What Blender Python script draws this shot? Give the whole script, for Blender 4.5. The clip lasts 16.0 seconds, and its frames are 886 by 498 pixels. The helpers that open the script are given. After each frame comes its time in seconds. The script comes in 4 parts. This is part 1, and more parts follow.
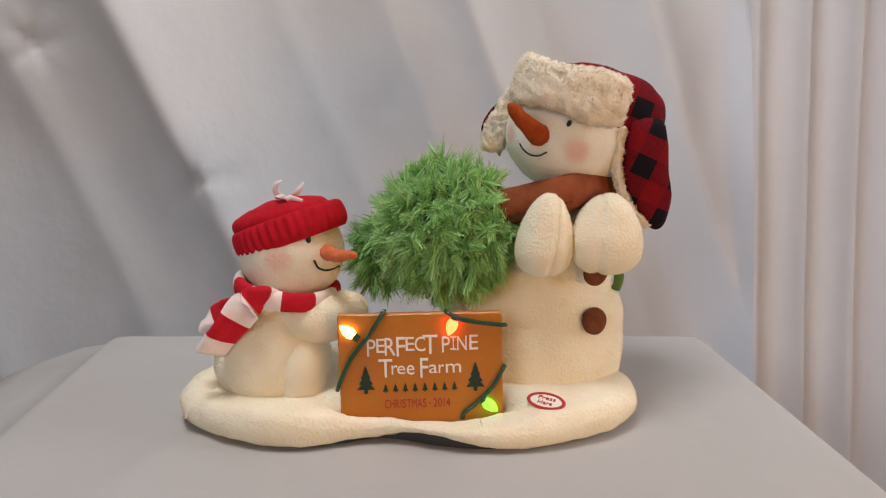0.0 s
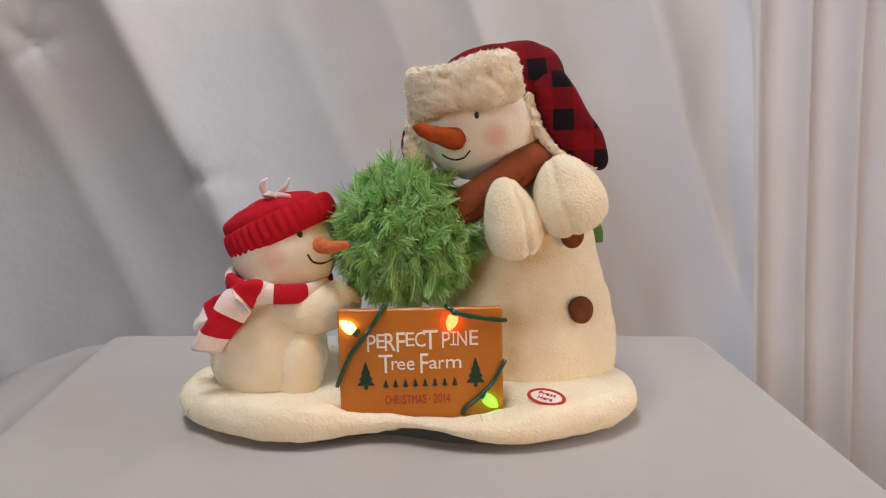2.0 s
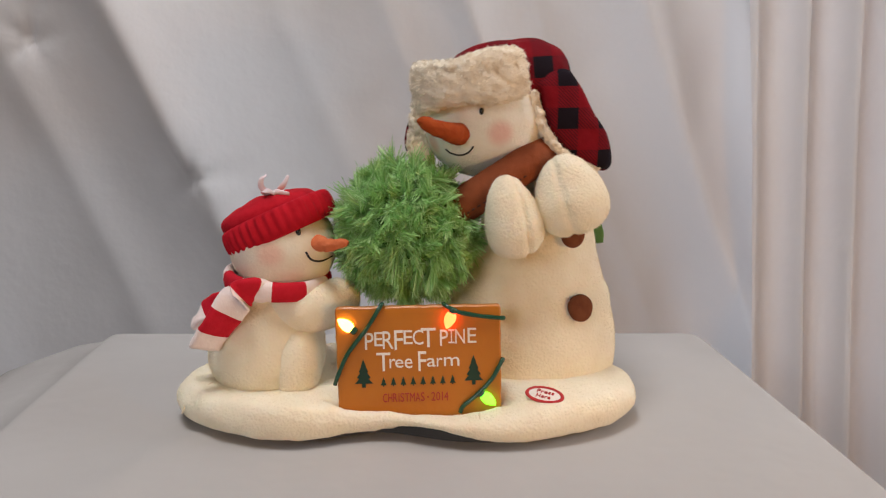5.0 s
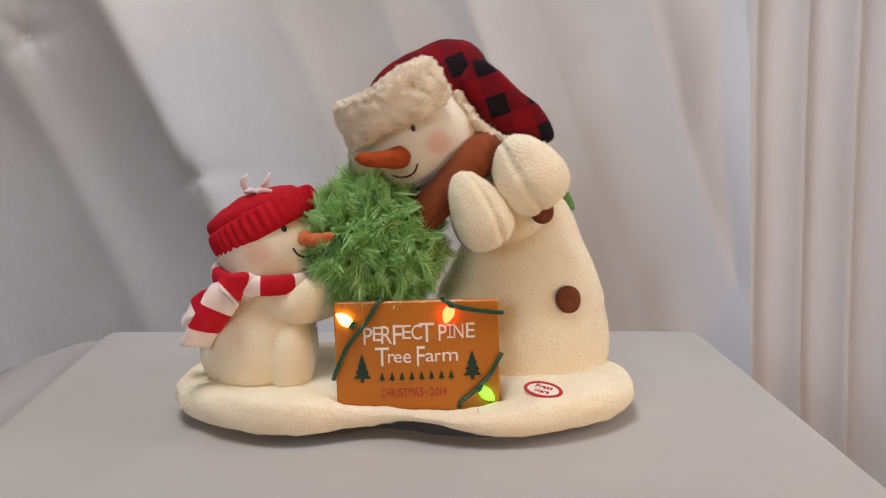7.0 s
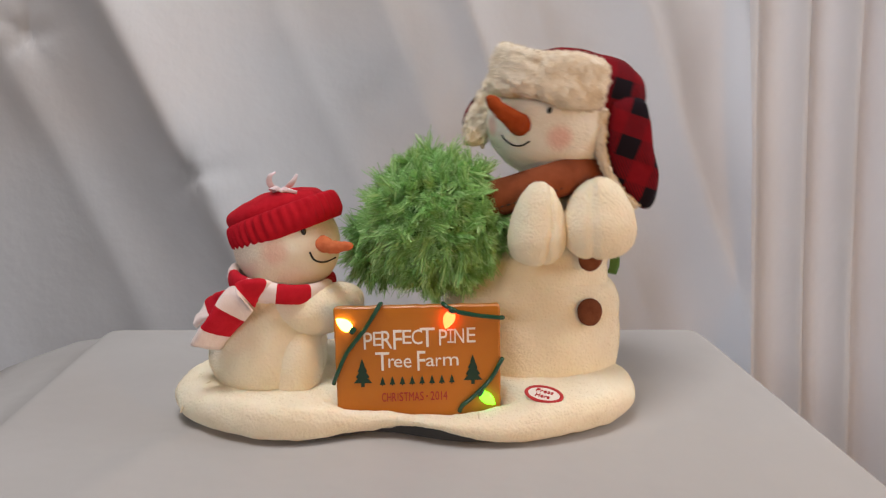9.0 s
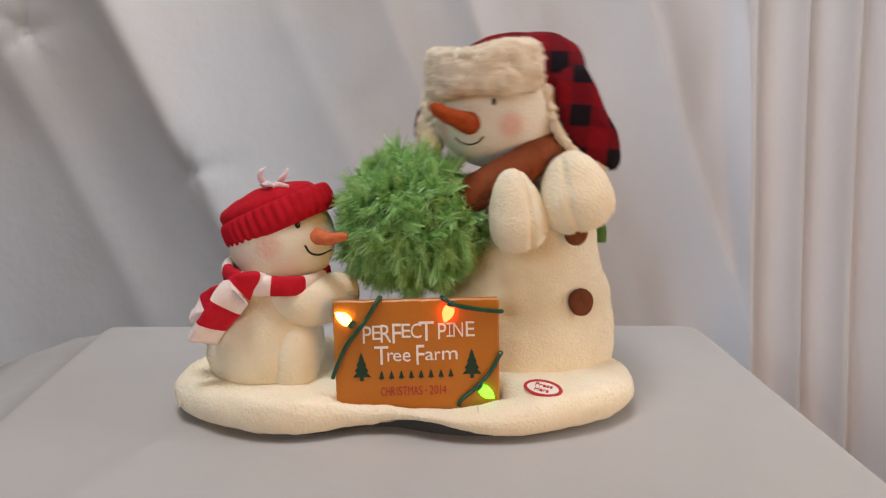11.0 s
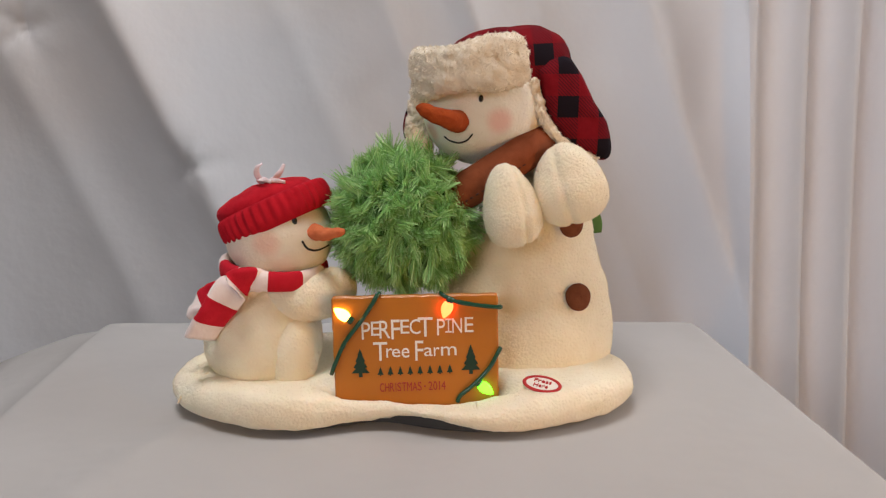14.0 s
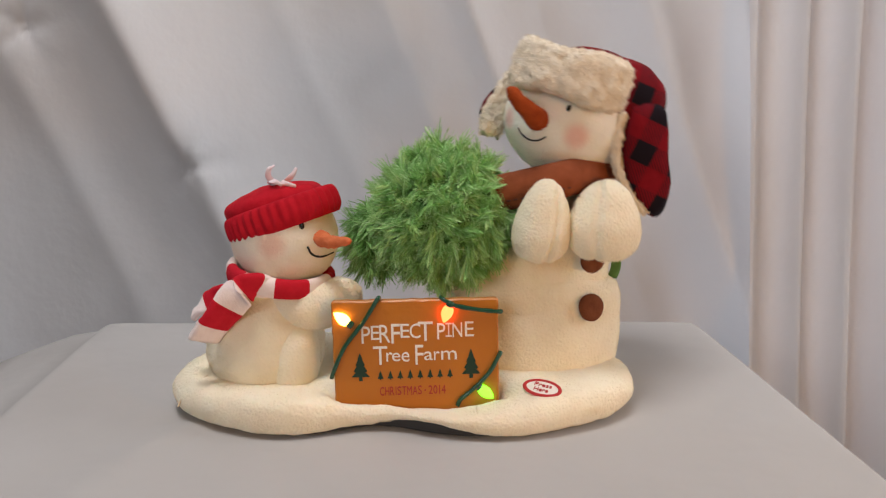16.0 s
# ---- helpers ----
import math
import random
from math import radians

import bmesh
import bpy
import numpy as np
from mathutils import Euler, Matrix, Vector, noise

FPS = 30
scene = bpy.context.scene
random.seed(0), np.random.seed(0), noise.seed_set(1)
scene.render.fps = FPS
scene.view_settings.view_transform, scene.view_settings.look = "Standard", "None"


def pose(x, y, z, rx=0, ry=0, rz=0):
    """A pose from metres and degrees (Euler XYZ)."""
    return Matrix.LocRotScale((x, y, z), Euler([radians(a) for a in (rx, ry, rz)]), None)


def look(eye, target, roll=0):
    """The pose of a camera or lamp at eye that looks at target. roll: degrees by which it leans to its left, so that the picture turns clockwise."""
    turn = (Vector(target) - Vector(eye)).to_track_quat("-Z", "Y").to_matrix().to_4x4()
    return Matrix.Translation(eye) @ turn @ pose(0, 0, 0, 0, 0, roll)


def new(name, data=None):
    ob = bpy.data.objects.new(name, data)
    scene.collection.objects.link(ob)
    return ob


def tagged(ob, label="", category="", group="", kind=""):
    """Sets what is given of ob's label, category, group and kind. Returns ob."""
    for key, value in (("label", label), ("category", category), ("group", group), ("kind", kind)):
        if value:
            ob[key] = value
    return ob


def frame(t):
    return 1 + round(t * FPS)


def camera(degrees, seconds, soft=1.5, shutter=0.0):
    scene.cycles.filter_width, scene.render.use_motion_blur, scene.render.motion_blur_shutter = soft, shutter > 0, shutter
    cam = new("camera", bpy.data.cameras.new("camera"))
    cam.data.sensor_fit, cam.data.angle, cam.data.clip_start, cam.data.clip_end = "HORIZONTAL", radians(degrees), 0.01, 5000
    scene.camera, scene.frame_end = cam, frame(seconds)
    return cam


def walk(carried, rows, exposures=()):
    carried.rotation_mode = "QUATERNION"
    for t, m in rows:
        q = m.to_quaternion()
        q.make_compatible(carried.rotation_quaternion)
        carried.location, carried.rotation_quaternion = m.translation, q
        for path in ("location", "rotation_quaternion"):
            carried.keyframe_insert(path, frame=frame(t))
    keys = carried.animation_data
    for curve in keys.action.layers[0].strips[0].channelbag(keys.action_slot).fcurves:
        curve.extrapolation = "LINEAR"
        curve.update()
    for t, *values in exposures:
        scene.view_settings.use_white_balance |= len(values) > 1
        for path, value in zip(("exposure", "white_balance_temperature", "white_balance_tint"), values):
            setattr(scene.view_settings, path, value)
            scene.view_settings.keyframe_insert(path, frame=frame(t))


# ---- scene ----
# camera: a phone on a support that settles slowly
cam = camera(60, 16.0, soft=1.2, shutter=0.5)
EYE = Vector((0.0, -0.535, 0.23))
PITCH = 78.27
# seconds, degrees of turn to the left, degrees of tilt up, metres forward
DRIFT = [
    (0, 0.0, 0.0, 0.0), (0.5, 0.0, 0.07, 0.0005), (1, 0.0, 0.06, 0.0005), (1.5, 0.01, 0.01, 0.0005), (2, 0.01, -0.03, 0.001),
    (2.5, 0.0, -0.04, 0.001), (3, -0.04, -0.04, 0.0015), (3.5, -0.1, -0.08, 0.002), (4, -0.08, -0.15, 0.002), (5.2, -0.17, -0.24, 0.0025),
    (6.5, -0.28, -0.33, 0.003), (7, -0.26, -0.39, 0.003), (7.5, -0.24, -0.45, 0.003), (8, -0.19, -0.49, 0.0035), (8.5, -0.17, -0.49, 0.004),
    (9, -0.22, -0.52, 0.004), (10.2, -0.27, -0.68, 0.0045), (11.5, -0.31, -0.86, 0.0045), (12, -0.32, -0.93, 0.0045), (12.5, -0.35, -0.98, 0.005),
    (13, -0.37, -0.99, 0.005), (13.5, -0.37, -1.0, 0.0055), (14, -0.38, -1.07, 0.0055), (14.5, -0.33, -1.12, 0.0055), (15, -0.31, -1.19, 0.0055),
    (15.5, -0.31, -1.14, 0.006), (16, -0.37, -1.07, 0.006)]
PATH = []
for t, turn, tilt, ahead in DRIFT:
    PATH.append((t, pose(EYE.x, EYE.y + ahead, EYE.z - 0.2 * ahead, PITCH + tilt, 0, turn)))
walk(cam, PATH)
scene.view_settings.exposure = -0.10

# ---- light: daylight from a window at one side, a warm room lamp at the other ----
world = bpy.data.worlds.new("world")
scene.world = world
world.use_nodes = True
wn = world.node_tree.nodes
sky = wn.new("ShaderNodeTexSky")
sky.sky_type, sky.sun_disc, sky.sun_elevation, sky.sun_rotation = "NISHITA", False, radians(35), radians(120)
world.node_tree.links.new(sky.outputs[0], wn["Background"].inputs[0])
wn["Background"].inputs[1].default_value = 0.05


def area_lamp(name, eye, target, sx, sy, watts, colour):
    data = bpy.data.lights.new(name, "AREA")
    data.shape, data.size, data.size_y, data.energy, data.color = "RECTANGLE", sx, sy, watts, colour
    ob = new(name, data)
    ob.matrix_world = look(eye, target)
    return ob


area_lamp("window_light", (-1.15, -2.05, 0.92), (0.0, 0.1, 0.15), 0.9, 0.7, 11.0, (0.985, 0.975, 1.0))
area_lamp("ceiling_light", (-0.22, -0.30, 1.64), (-0.05, 0.12, 0.0), 0.45, 0.45, 16.0, (1.0, 0.97, 0.97))
area_lamp("side_window_light", (1.9, -0.12, 0.7), (-0.1, 0.3, 0.25), 0.7, 1.0, 15, (0.90, 0.94, 1.0))
area_lamp("curtain_window_light", (0.92, 0.68, 0.45), (0.92, 0.0, 0.40), 0.9, 1.2, 8.2, (0.86, 0.90, 1.0))
area_lamp("table_lamp_light", (0.52, -0.66, 0.17), (0.15, -0.1, 0.0), 0.16, 0.16, 1.9, (1.0, 0.50, 0.14))


# ---- materials ----
def material(name, colour, rough=0.8, colour2=None, scale=40.0, bump=0.0, bump_scale=400.0, bump2=0.0, bump2_scale=60.0,
             sheen=0.0, coat=0.0, metal=0.0, emit=None, power=0.0, spec=0.5, subsurface=0.0, mix=0.5, transmit=0.0, nub=0.0, nub_scale=500.0):
    m = bpy.data.materials.new(name)
    m.use_nodes = True
    nt = m.node_tree
    b = nt.nodes["Principled BSDF"]
    b.inputs["Base Color"].default_value = (*colour, 1)
    b.inputs["Roughness"].default_value = rough
    b.inputs["Metallic"].default_value = metal
    b.inputs["Sheen Weight"].default_value = sheen
    b.inputs["Sheen Roughness"].default_value = 0.5
    b.inputs["Coat Weight"].default_value = coat
    b.inputs["Specular IOR Level"].default_value = spec
    b.inputs["Transmission Weight"].default_value = transmit
    if subsurface:
        b.inputs["Subsurface Weight"].default_value = subsurface
        b.inputs["Subsurface Radius"].default_value = (0.006, 0.004, 0.003)
    if emit:
        b.inputs["Emission Color"].default_value = (*emit, 1)
        b.inputs["Emission Strength"].default_value = power
    co = nt.nodes.new("ShaderNodeTexCoord")
    if colour2:
        n = nt.nodes.new("ShaderNodeTexNoise")
        n.inputs["Scale"].default_value, n.inputs["Detail"].default_value = scale, 6
        nt.links.new(co.outputs["Object"], n.inputs["Vector"])
        r = nt.nodes.new("ShaderNodeValToRGB")
        r.color_ramp.elements[0].color, r.color_ramp.elements[1].color = (*colour, 1), (*colour2, 1)
        r.color_ramp.elements[0].position, r.color_ramp.elements[1].position = 0.5 - mix / 2, 0.5 + mix / 2
        nt.links.new(n.outputs["Fac"], r.inputs["Fac"])
        nt.links.new(r.outputs["Color"], b.inputs["Base Color"])
    last = None
    if nub:
        cell = nt.nodes.new("ShaderNodeTexVoronoi")
        cell.feature = "SMOOTH_F1"
        cell.inputs["Scale"].default_value = nub_scale
        nt.links.new(co.outputs["Object"], cell.inputs["Vector"])
        last = nt.nodes.new("ShaderNodeBump")
        last.invert = True
        last.inputs["Strength"].default_value, last.inputs["Distance"].default_value = nub, 0.7 / nub_scale
        nt.links.new(cell.outputs["Distance"], last.inputs["Height"])
        nt.links.new(last.outputs["Normal"], b.inputs["Normal"])
    for strength, sc in ((bump2, bump2_scale), (bump, bump_scale)):
        if strength:
            n = nt.nodes.new("ShaderNodeTexNoise")
            n.inputs["Scale"].default_value, n.inputs["Detail"].default_value = sc, 3
            nt.links.new(co.outputs["Object"], n.inputs["Vector"])
            bp = nt.nodes.new("ShaderNodeBump")
            bp.inputs["Strength"].default_value, bp.inputs["Distance"].default_value = strength, 0.6 / sc
            nt.links.new(n.outputs["Fac"], bp.inputs["Height"])
            if last:
                nt.links.new(last.outputs["Normal"], bp.inputs["Normal"])
            nt.links.new(bp.outputs["Normal"], b.inputs["Normal"])
            last = bp
    return m


def blush(m, spots, colour):
    """Adds soft round spots of dye to a fabric: (centre, radius) in the object's space."""
    nt = m.node_tree
    b = nt.nodes["Principled BSDF"]
    co = nt.nodes.new("ShaderNodeTexCoord")
    for centre, radius in spots:
        d = nt.nodes.new("ShaderNodeVectorMath")
        d.operation = "DISTANCE"
        d.inputs[1].default_value = centre
        nt.links.new(co.outputs["Object"], d.inputs[0])
        r = nt.nodes.new("ShaderNodeMapRange")
        r.interpolation_type = "SMOOTHSTEP"
        r.inputs["From Min"].default_value, r.inputs["From Max"].default_value = radius * 0.25, radius
        r.inputs["To Min"].default_value, r.inputs["To Max"].default_value = 0.62, 0.0
        nt.links.new(d.outputs["Value"], r.inputs["Value"])
        mx = nt.nodes.new("ShaderNodeMix")
        mx.data_type = "RGBA"
        mx.inputs[7].default_value = (*colour, 1)
        nt.links.new(r.outputs["Result"], mx.inputs[0])
        src = b.inputs["Base Color"].links[0].from_socket
        nt.links.new(src, mx.inputs[6])
        nt.links.new(mx.outputs[2], b.inputs["Base Color"])
    return m


def fleece(name, low=(0.87, 0.78, 0.60), high=(0.93, 0.86, 0.70), nub=0.52):
    return material(name, low, 0.95, high, 60, 0.3, 1600, 0.4, 420, sheen=0.1, spec=0.08, subsurface=0.25, nub=nub, nub_scale=600)


FLEECE = fleece("cream_fleece")
FLEECE_BIG_FACE = fleece("cream_fleece_face", (0.87, 0.82, 0.72), (0.93, 0.89, 0.81), 0.25)
FLEECE_SMALL_FACE = fleece("cream_fleece_small_face", (0.86, 0.78, 0.64), (0.93, 0.87, 0.75), 0.3)


def thin_fibre(m, share):
    """Lets part of the light pass through a fibre, in the fibre's own colour."""
    nt = m.node_tree
    b = nt.nodes["Principled BSDF"]
    glow, both = nt.nodes.new("ShaderNodeBsdfTranslucent"), nt.nodes.new("ShaderNodeMixShader")
    both.inputs[0].default_value = share
    if b.inputs["Base Color"].links:
        nt.links.new(b.inputs["Base Color"].links[0].from_socket, glow.inputs["Color"])
    out = b.outputs[0].links[0].to_socket
    nt.links.new(b.outputs[0], both.inputs[1])
    nt.links.new(glow.outputs[0], both.inputs[2])
    nt.links.new(both.outputs[0], out)
    return m


def pile_of(name, low, high):
    """The same dye on single fibres, with no relief of their own."""
    return thin_fibre(material(name, low, 1.0, high, 90, spec=0.05), 0.5)


PILES = {
    "cream_fleece": pile_of("cream_pile", (0.88, 0.79, 0.61), (0.94, 0.87, 0.71)),
    "cream_fleece_face": pile_of("cream_pile_face", (0.88, 0.83, 0.73), (0.94, 0.90, 0.82)),
    "cream_fleece_small_face": pile_of("cream_pile_small_face", (0.87, 0.79, 0.65), (0.94, 0.88, 0.76)),
    "sherpa_pile": pile_of("sherpa_fibre", (0.80, 0.69, 0.53), (0.94, 0.87, 0.75)),
}
SHERPA = material("sherpa_pile", (0.80, 0.69, 0.53), 1.0, (0.94, 0.87, 0.75), 220, 0.3, 900, 0.4, 260, sheen=0.3, spec=0.1)
RED_KNIT = material("red_knit", (0.42, 0.006, 0.016), 0.9, (0.55, 0.012, 0.026), 120, 0.5, 1100, 0.3, 300, sheen=0.0, spec=0.15)
RED_FELT = material("red_fleece", (0.48, 0.010, 0.022), 0.9, (0.58, 0.016, 0.034), 150, 0.4, 1000, 0.2, 200, sheen=0.0, spec=0.15)
PALE_FELT = material("pale_pink_fleece", (0.84, 0.68, 0.64), 0.95, (0.90, 0.78, 0.74), 150, 0.4, 1000, 0.2, 200, sheen=0.3, spec=0.15)
RIBBON = material("pink_white_ribbon", (0.85, 0.66, 0.70), 0.7, (0.92, 0.82, 0.84), 200, 0.2, 800)
BROWN = material("brown_felt", (0.13, 0.040, 0.018), 0.95, (0.19, 0.063, 0.028), 160, 0.5, 1000, 0.3, 200, sheen=0.0, spec=0.15)
TRUNK = material("russet_felt", (0.22, 0.056, 0.022), 0.9, (0.28, 0.078, 0.032), 120, 0.4, 1100, 0.25, 180, sheen=0.0, spec=0.15)
STITCH = material("dark_thread", (0.06, 0.018, 0.01), 0.8)
NOSE_BIG = material("rust_felt", (0.30, 0.048, 0.011), 0.9, (0.40, 0.075, 0.017), 150, 0.6, 700, 0.5, 200, sheen=0.0, spec=0.15)
NOSE_SMALL = material("orange_felt", (0.60, 0.14, 0.055), 0.9, (0.72, 0.21, 0.085), 160, 0.6, 700, 0.5, 220, sheen=0.0, spec=0.15)
BLACK = material("black_bead", (0.008, 0.008, 0.008), 0.25, coat=0.3)
THREAD = material("black_thread", (0.015, 0.017, 0.02), 0.7)
SEAM = material("cream_seam", (0.72, 0.61, 0.43), 0.95, (0.80, 0.70, 0.53), 300, 0.4, 900)
TUFT = material("green_tinsel_yarn", (0.22, 0.46, 0.10), 0.5, (0.56, 0.76, 0.34), 160, 0, sheen=0.0, spec=0.4, mix=0.6)
nt = TUFT.node_tree
geo, strand = nt.nodes.new("ShaderNodeNewGeometry"), nt.nodes.new("ShaderNodeValToRGB")
strand.color_ramp.elements[0].color, strand.color_ramp.elements[1].color = (0.24, 0.49, 0.15, 1), (0.68, 0.87, 0.50, 1)
strand.color_ramp.elements[0].position, strand.color_ramp.elements[1].position = 0.0, 1.0
middle_green = strand.color_ramp.elements.new(0.7)
middle_green.color = (0.46, 0.75, 0.29, 1)
nt.links.new(geo.outputs["Random Per Island"], strand.inputs["Fac"])
nt.links.new(strand.outputs["Color"], nt.nodes["Principled BSDF"].inputs["Base Color"])
thin_fibre(TUFT, 0.2)
# backing under the needles; its colour is darkened to stand for shade in the gaps
TUFT_CORE = material("shade_green_backing", (0.07, 0.18, 0.04), 0.9)
LEAF = material("green_felt", (0.09, 0.20, 0.05), 0.9, (0.13, 0.27, 0.08), 150, 0.4, 900)
SIGN = material("orange_plastic", (0.47, 0.150, 0.008), 0.42, (0.53, 0.178, 0.012), 25, 0.12, 60, 0.08, 500, coat=0.06)
WHITE_INK = material("white_ink", (0.86, 0.82, 0.76), 0.5)
GREEN_INK = material("dark_green_ink", (0.006, 0.035, 0.018), 0.5)
RED_INK = material("red_ink", (0.38, 0.035, 0.022), 0.5)
CORD = material("dark_green_plastic", (0.006, 0.055, 0.028), 0.22, (0.012, 0.075, 0.04), 90, coat=0.4)
DARK_PLATE = material("black_plastic", (0.02, 0.02, 0.022), 0.5, (0.03, 0.03, 0.03), 30)
PATCH = material("white_patch", (0.82, 0.76, 0.68), 0.85, (0.88, 0.83, 0.76), 200, 0.3, 900)
PATCH_RED = material("red_embroidery", (0.42, 0.02, 0.022), 0.85, (0.5, 0.03, 0.03), 300, 0.4, 1200)
BULB_YELLOW = material("yellow_bulb", (0.9, 0.55, 0.1), 0.2, emit=(1.0, 0.62, 0.10), power=9.0)
BULB_RED = material("red_bulb", (0.8, 0.05, 0.02), 0.2, emit=(1.0, 0.06, 0.015), power=14.0)
BULB_GREEN = material("green_bulb", (0.1, 0.7, 0.05), 0.2, emit=(0.14, 1.0, 0.02), power=4.0)
CLOTH = material("white_tablecloth", (0.42, 0.405, 0.395), 0.85, (0.47, 0.455, 0.445), 6, 0.12, 1500, 0.08, 12, sheen=0.1, spec=0.2)
CURTAIN = material("white_satin_curtain", (0.82, 0.81, 0.825), 0.7, (0.87, 0.865, 0.885), 5, 0.1, 1500, 0.12, 30, sheen=0.2, spec=0.3)
nt = CURTAIN.node_tree
thin, through_cloth = nt.nodes.new("ShaderNodeBsdfTranslucent"), nt.nodes.new("ShaderNodeMixShader")
thin.inputs["Color"].default_value = (0.80, 0.80, 0.82, 1)
through_cloth.inputs[0].default_value = 0.30
nt.links.new(nt.nodes["Principled BSDF"].outputs[0], through_cloth.inputs[1])
nt.links.new(thin.outputs[0], through_cloth.inputs[2])
nt.links.new(through_cloth.outputs[0], nt.nodes["Material Output"].inputs["Surface"])
WALL_PAINT = material("wall_paint", (0.17, 0.145, 0.115), 0.9, (0.20, 0.17, 0.135), 8, 0.1, 200)
FLOOR_WOOD = material("floor_boards", (0.20, 0.12, 0.07), 0.5, (0.28, 0.17, 0.10), 12, 0.1, 90)
CEIL_PAINT = material("ceiling_paint", (0.42, 0.40, 0.37), 0.9, (0.46, 0.44, 0.41), 8, 0.1, 200)


def plaid(turn):
    """Red and black buffalo checks with a fine diagonal twill."""
    m = material("buffalo_plaid", (0.17, 0.005, 0.010), 0.95, (0.22, 0.008, 0.014), 200, 0.5, 1000, sheen=0.0, spec=0.1)
    nt = m.node_tree
    b = nt.nodes["Principled BSDF"]
    co = nt.nodes.new("ShaderNodeTexCoord")
    sep = nt.nodes.new("ShaderNodeSeparateXYZ")
    mp = nt.nodes.new("ShaderNodeMapping")
    mp.inputs["Rotation"].default_value = (0, radians(turn), 0)
    mp.inputs["Location"].default_value = (0.0035, 0.0, 0.004)
    nt.links.new(co.outputs["Object"], mp.inputs["Vector"])
    nt.links.new(mp.outputs["Vector"], sep.inputs["Vector"])

    def calc(op, a, v=None, link=None):
        n = nt.nodes.new("ShaderNodeMath")
        n.operation = op
        nt.links.new(a, n.inputs[0])
        if v is not None:
            n.inputs[1].default_value = v
        if link is not None:
            nt.links.new(link, n.inputs[1])
        return n.outputs[0]

    bands = []
    for axis in (0, 2):
        w = calc("MULTIPLY", sep.outputs[axis], 1 / 0.029)
        bands.append(calc("LESS_THAN", calc("FRACT", w), 0.5))
    both = calc("MULTIPLY", bands[0], None, bands[1])
    either = calc("ADD", bands[0], None, bands[1])
    twill = calc("GREATER_THAN", calc("FRACT", calc("MULTIPLY", calc("ADD", sep.outputs[0], None, sep.outputs[2]), 420)), 0.5)
    dark = calc("MAXIMUM", both, None, calc("MULTIPLY", calc("MULTIPLY", calc("MINIMUM", either, 1.0), 0.6), None, twill))
    mx = nt.nodes.new("ShaderNodeMix")
    mx.data_type = "RGBA"
    mx.inputs[7].default_value = (0.012, 0.008, 0.012, 1)
    nt.links.new(dark, mx.inputs[0])
    nt.links.new(b.inputs["Base Color"].links[0].from_socket, mx.inputs[6])
    nt.links.new(mx.outputs[2], b.inputs["Base Color"])
    return m


PLAID = plaid(2)
PLAID_CROWN = plaid(6)


# ---- mesh helpers ----
def part(name, bm, mat, parent=None, label="", smooth=True):
    """Links a bmesh as one mesh object under a thing or a part."""
    me = bpy.data.meshes.new(name)
    bmesh.ops.recalc_face_normals(bm, faces=bm.faces)
    bm.to_mesh(me)
    bm.free()
    if smooth:
        me.polygons.foreach_set("use_smooth", [True] * len(me.polygons))
    mats = mat if isinstance(mat, (list, tuple)) else [mat, PILES[mat.name]] if mat.name in PILES else [mat]
    for one in mats:
        me.materials.append(one)
    ob = new(name, me)
    ob.parent = parent
    if label:
        tagged(ob, label)
    return ob


def bumpy(bm, amount, scale, seed=0.0):
    """Pushes the vertices in and out by noise."""
    bm.normal_update()
    moves = []
    for v in bm.verts:
        p = v.co * scale + Vector((seed, seed * 1.7, -seed))
        moves.append(v.normal * (noise.noise(p) + 0.5 * noise.noise(p * 2.3)) * amount)
    for v, d in zip(bm.verts, moves):
        v.co += d
    return bm


def furry(bm, density, long, wide, seed=1):
    """Short fibres that lean over a cloth surface, as its pile; density is fibres a square millimetre."""
    rnd = random.Random(seed)
    bm.normal_update()
    for f in list(bm.faces):
        if len(f.verts) > 4:
            continue
        want = f.calc_area() * 1e6 * density
        count = int(want) + (rnd.random() < want - int(want))
        co = [v.co for v in f.verts]
        nrm = f.normal
        for _ in range(count):
            a, b = rnd.random(), rnd.random()
            p = co[0].lerp(co[1], a).lerp((co[3] if len(co) == 4 else co[2]).lerp(co[2], a), b)
            lay = Vector((noise.noise(p * 160), noise.noise(p * 160 + Vector((9, 0, 0))), noise.noise(p * 160 + Vector((0, 9, 0))))) * 1.6
            lay += Vector((rnd.gauss(0, 0.6), rnd.gauss(0, 0.6), rnd.gauss(0, 0.6)))
            lay -= nrm * lay.dot(nrm)
            way = (nrm * 0.75 + lay * 0.8).normalized()
            side = way.cross(nrm)
            if side.length < 0.01:
                continue
            side.normalize()
            n = long * rnd.uniform(0.6, 1.25)
            root = p - nrm * 0.0002
            bm.faces.new([bm.verts.new(q) for q in (root - side * wide, root + side * wide, root + way * n)]).material_index = 1
    return bm


def grid_surface(bm, rows, closed_u=True, caps=False, index=None):
    """Faces between rows of points; every row has the same count."""
    vs = [[bm.verts.new(p) for p in row] for row in rows]
    n = len(rows[0])
    for i in range(len(rows) - 1):
        for j in range(n if closed_u else n - 1):
            f = bm.faces.new((vs[i][j], vs[i][(j + 1) % n], vs[i + 1][(j + 1) % n], vs[i + 1][j]))
            if index:
                f.material_index = index(i, j)
    if caps:
        a, b = bm.faces.new(vs[0][::-1]), bm.faces.new(vs[-1])
        if index:
            a.material_index, b.material_index = index(0, 0), index(len(rows) - 2, 0)
    return bm


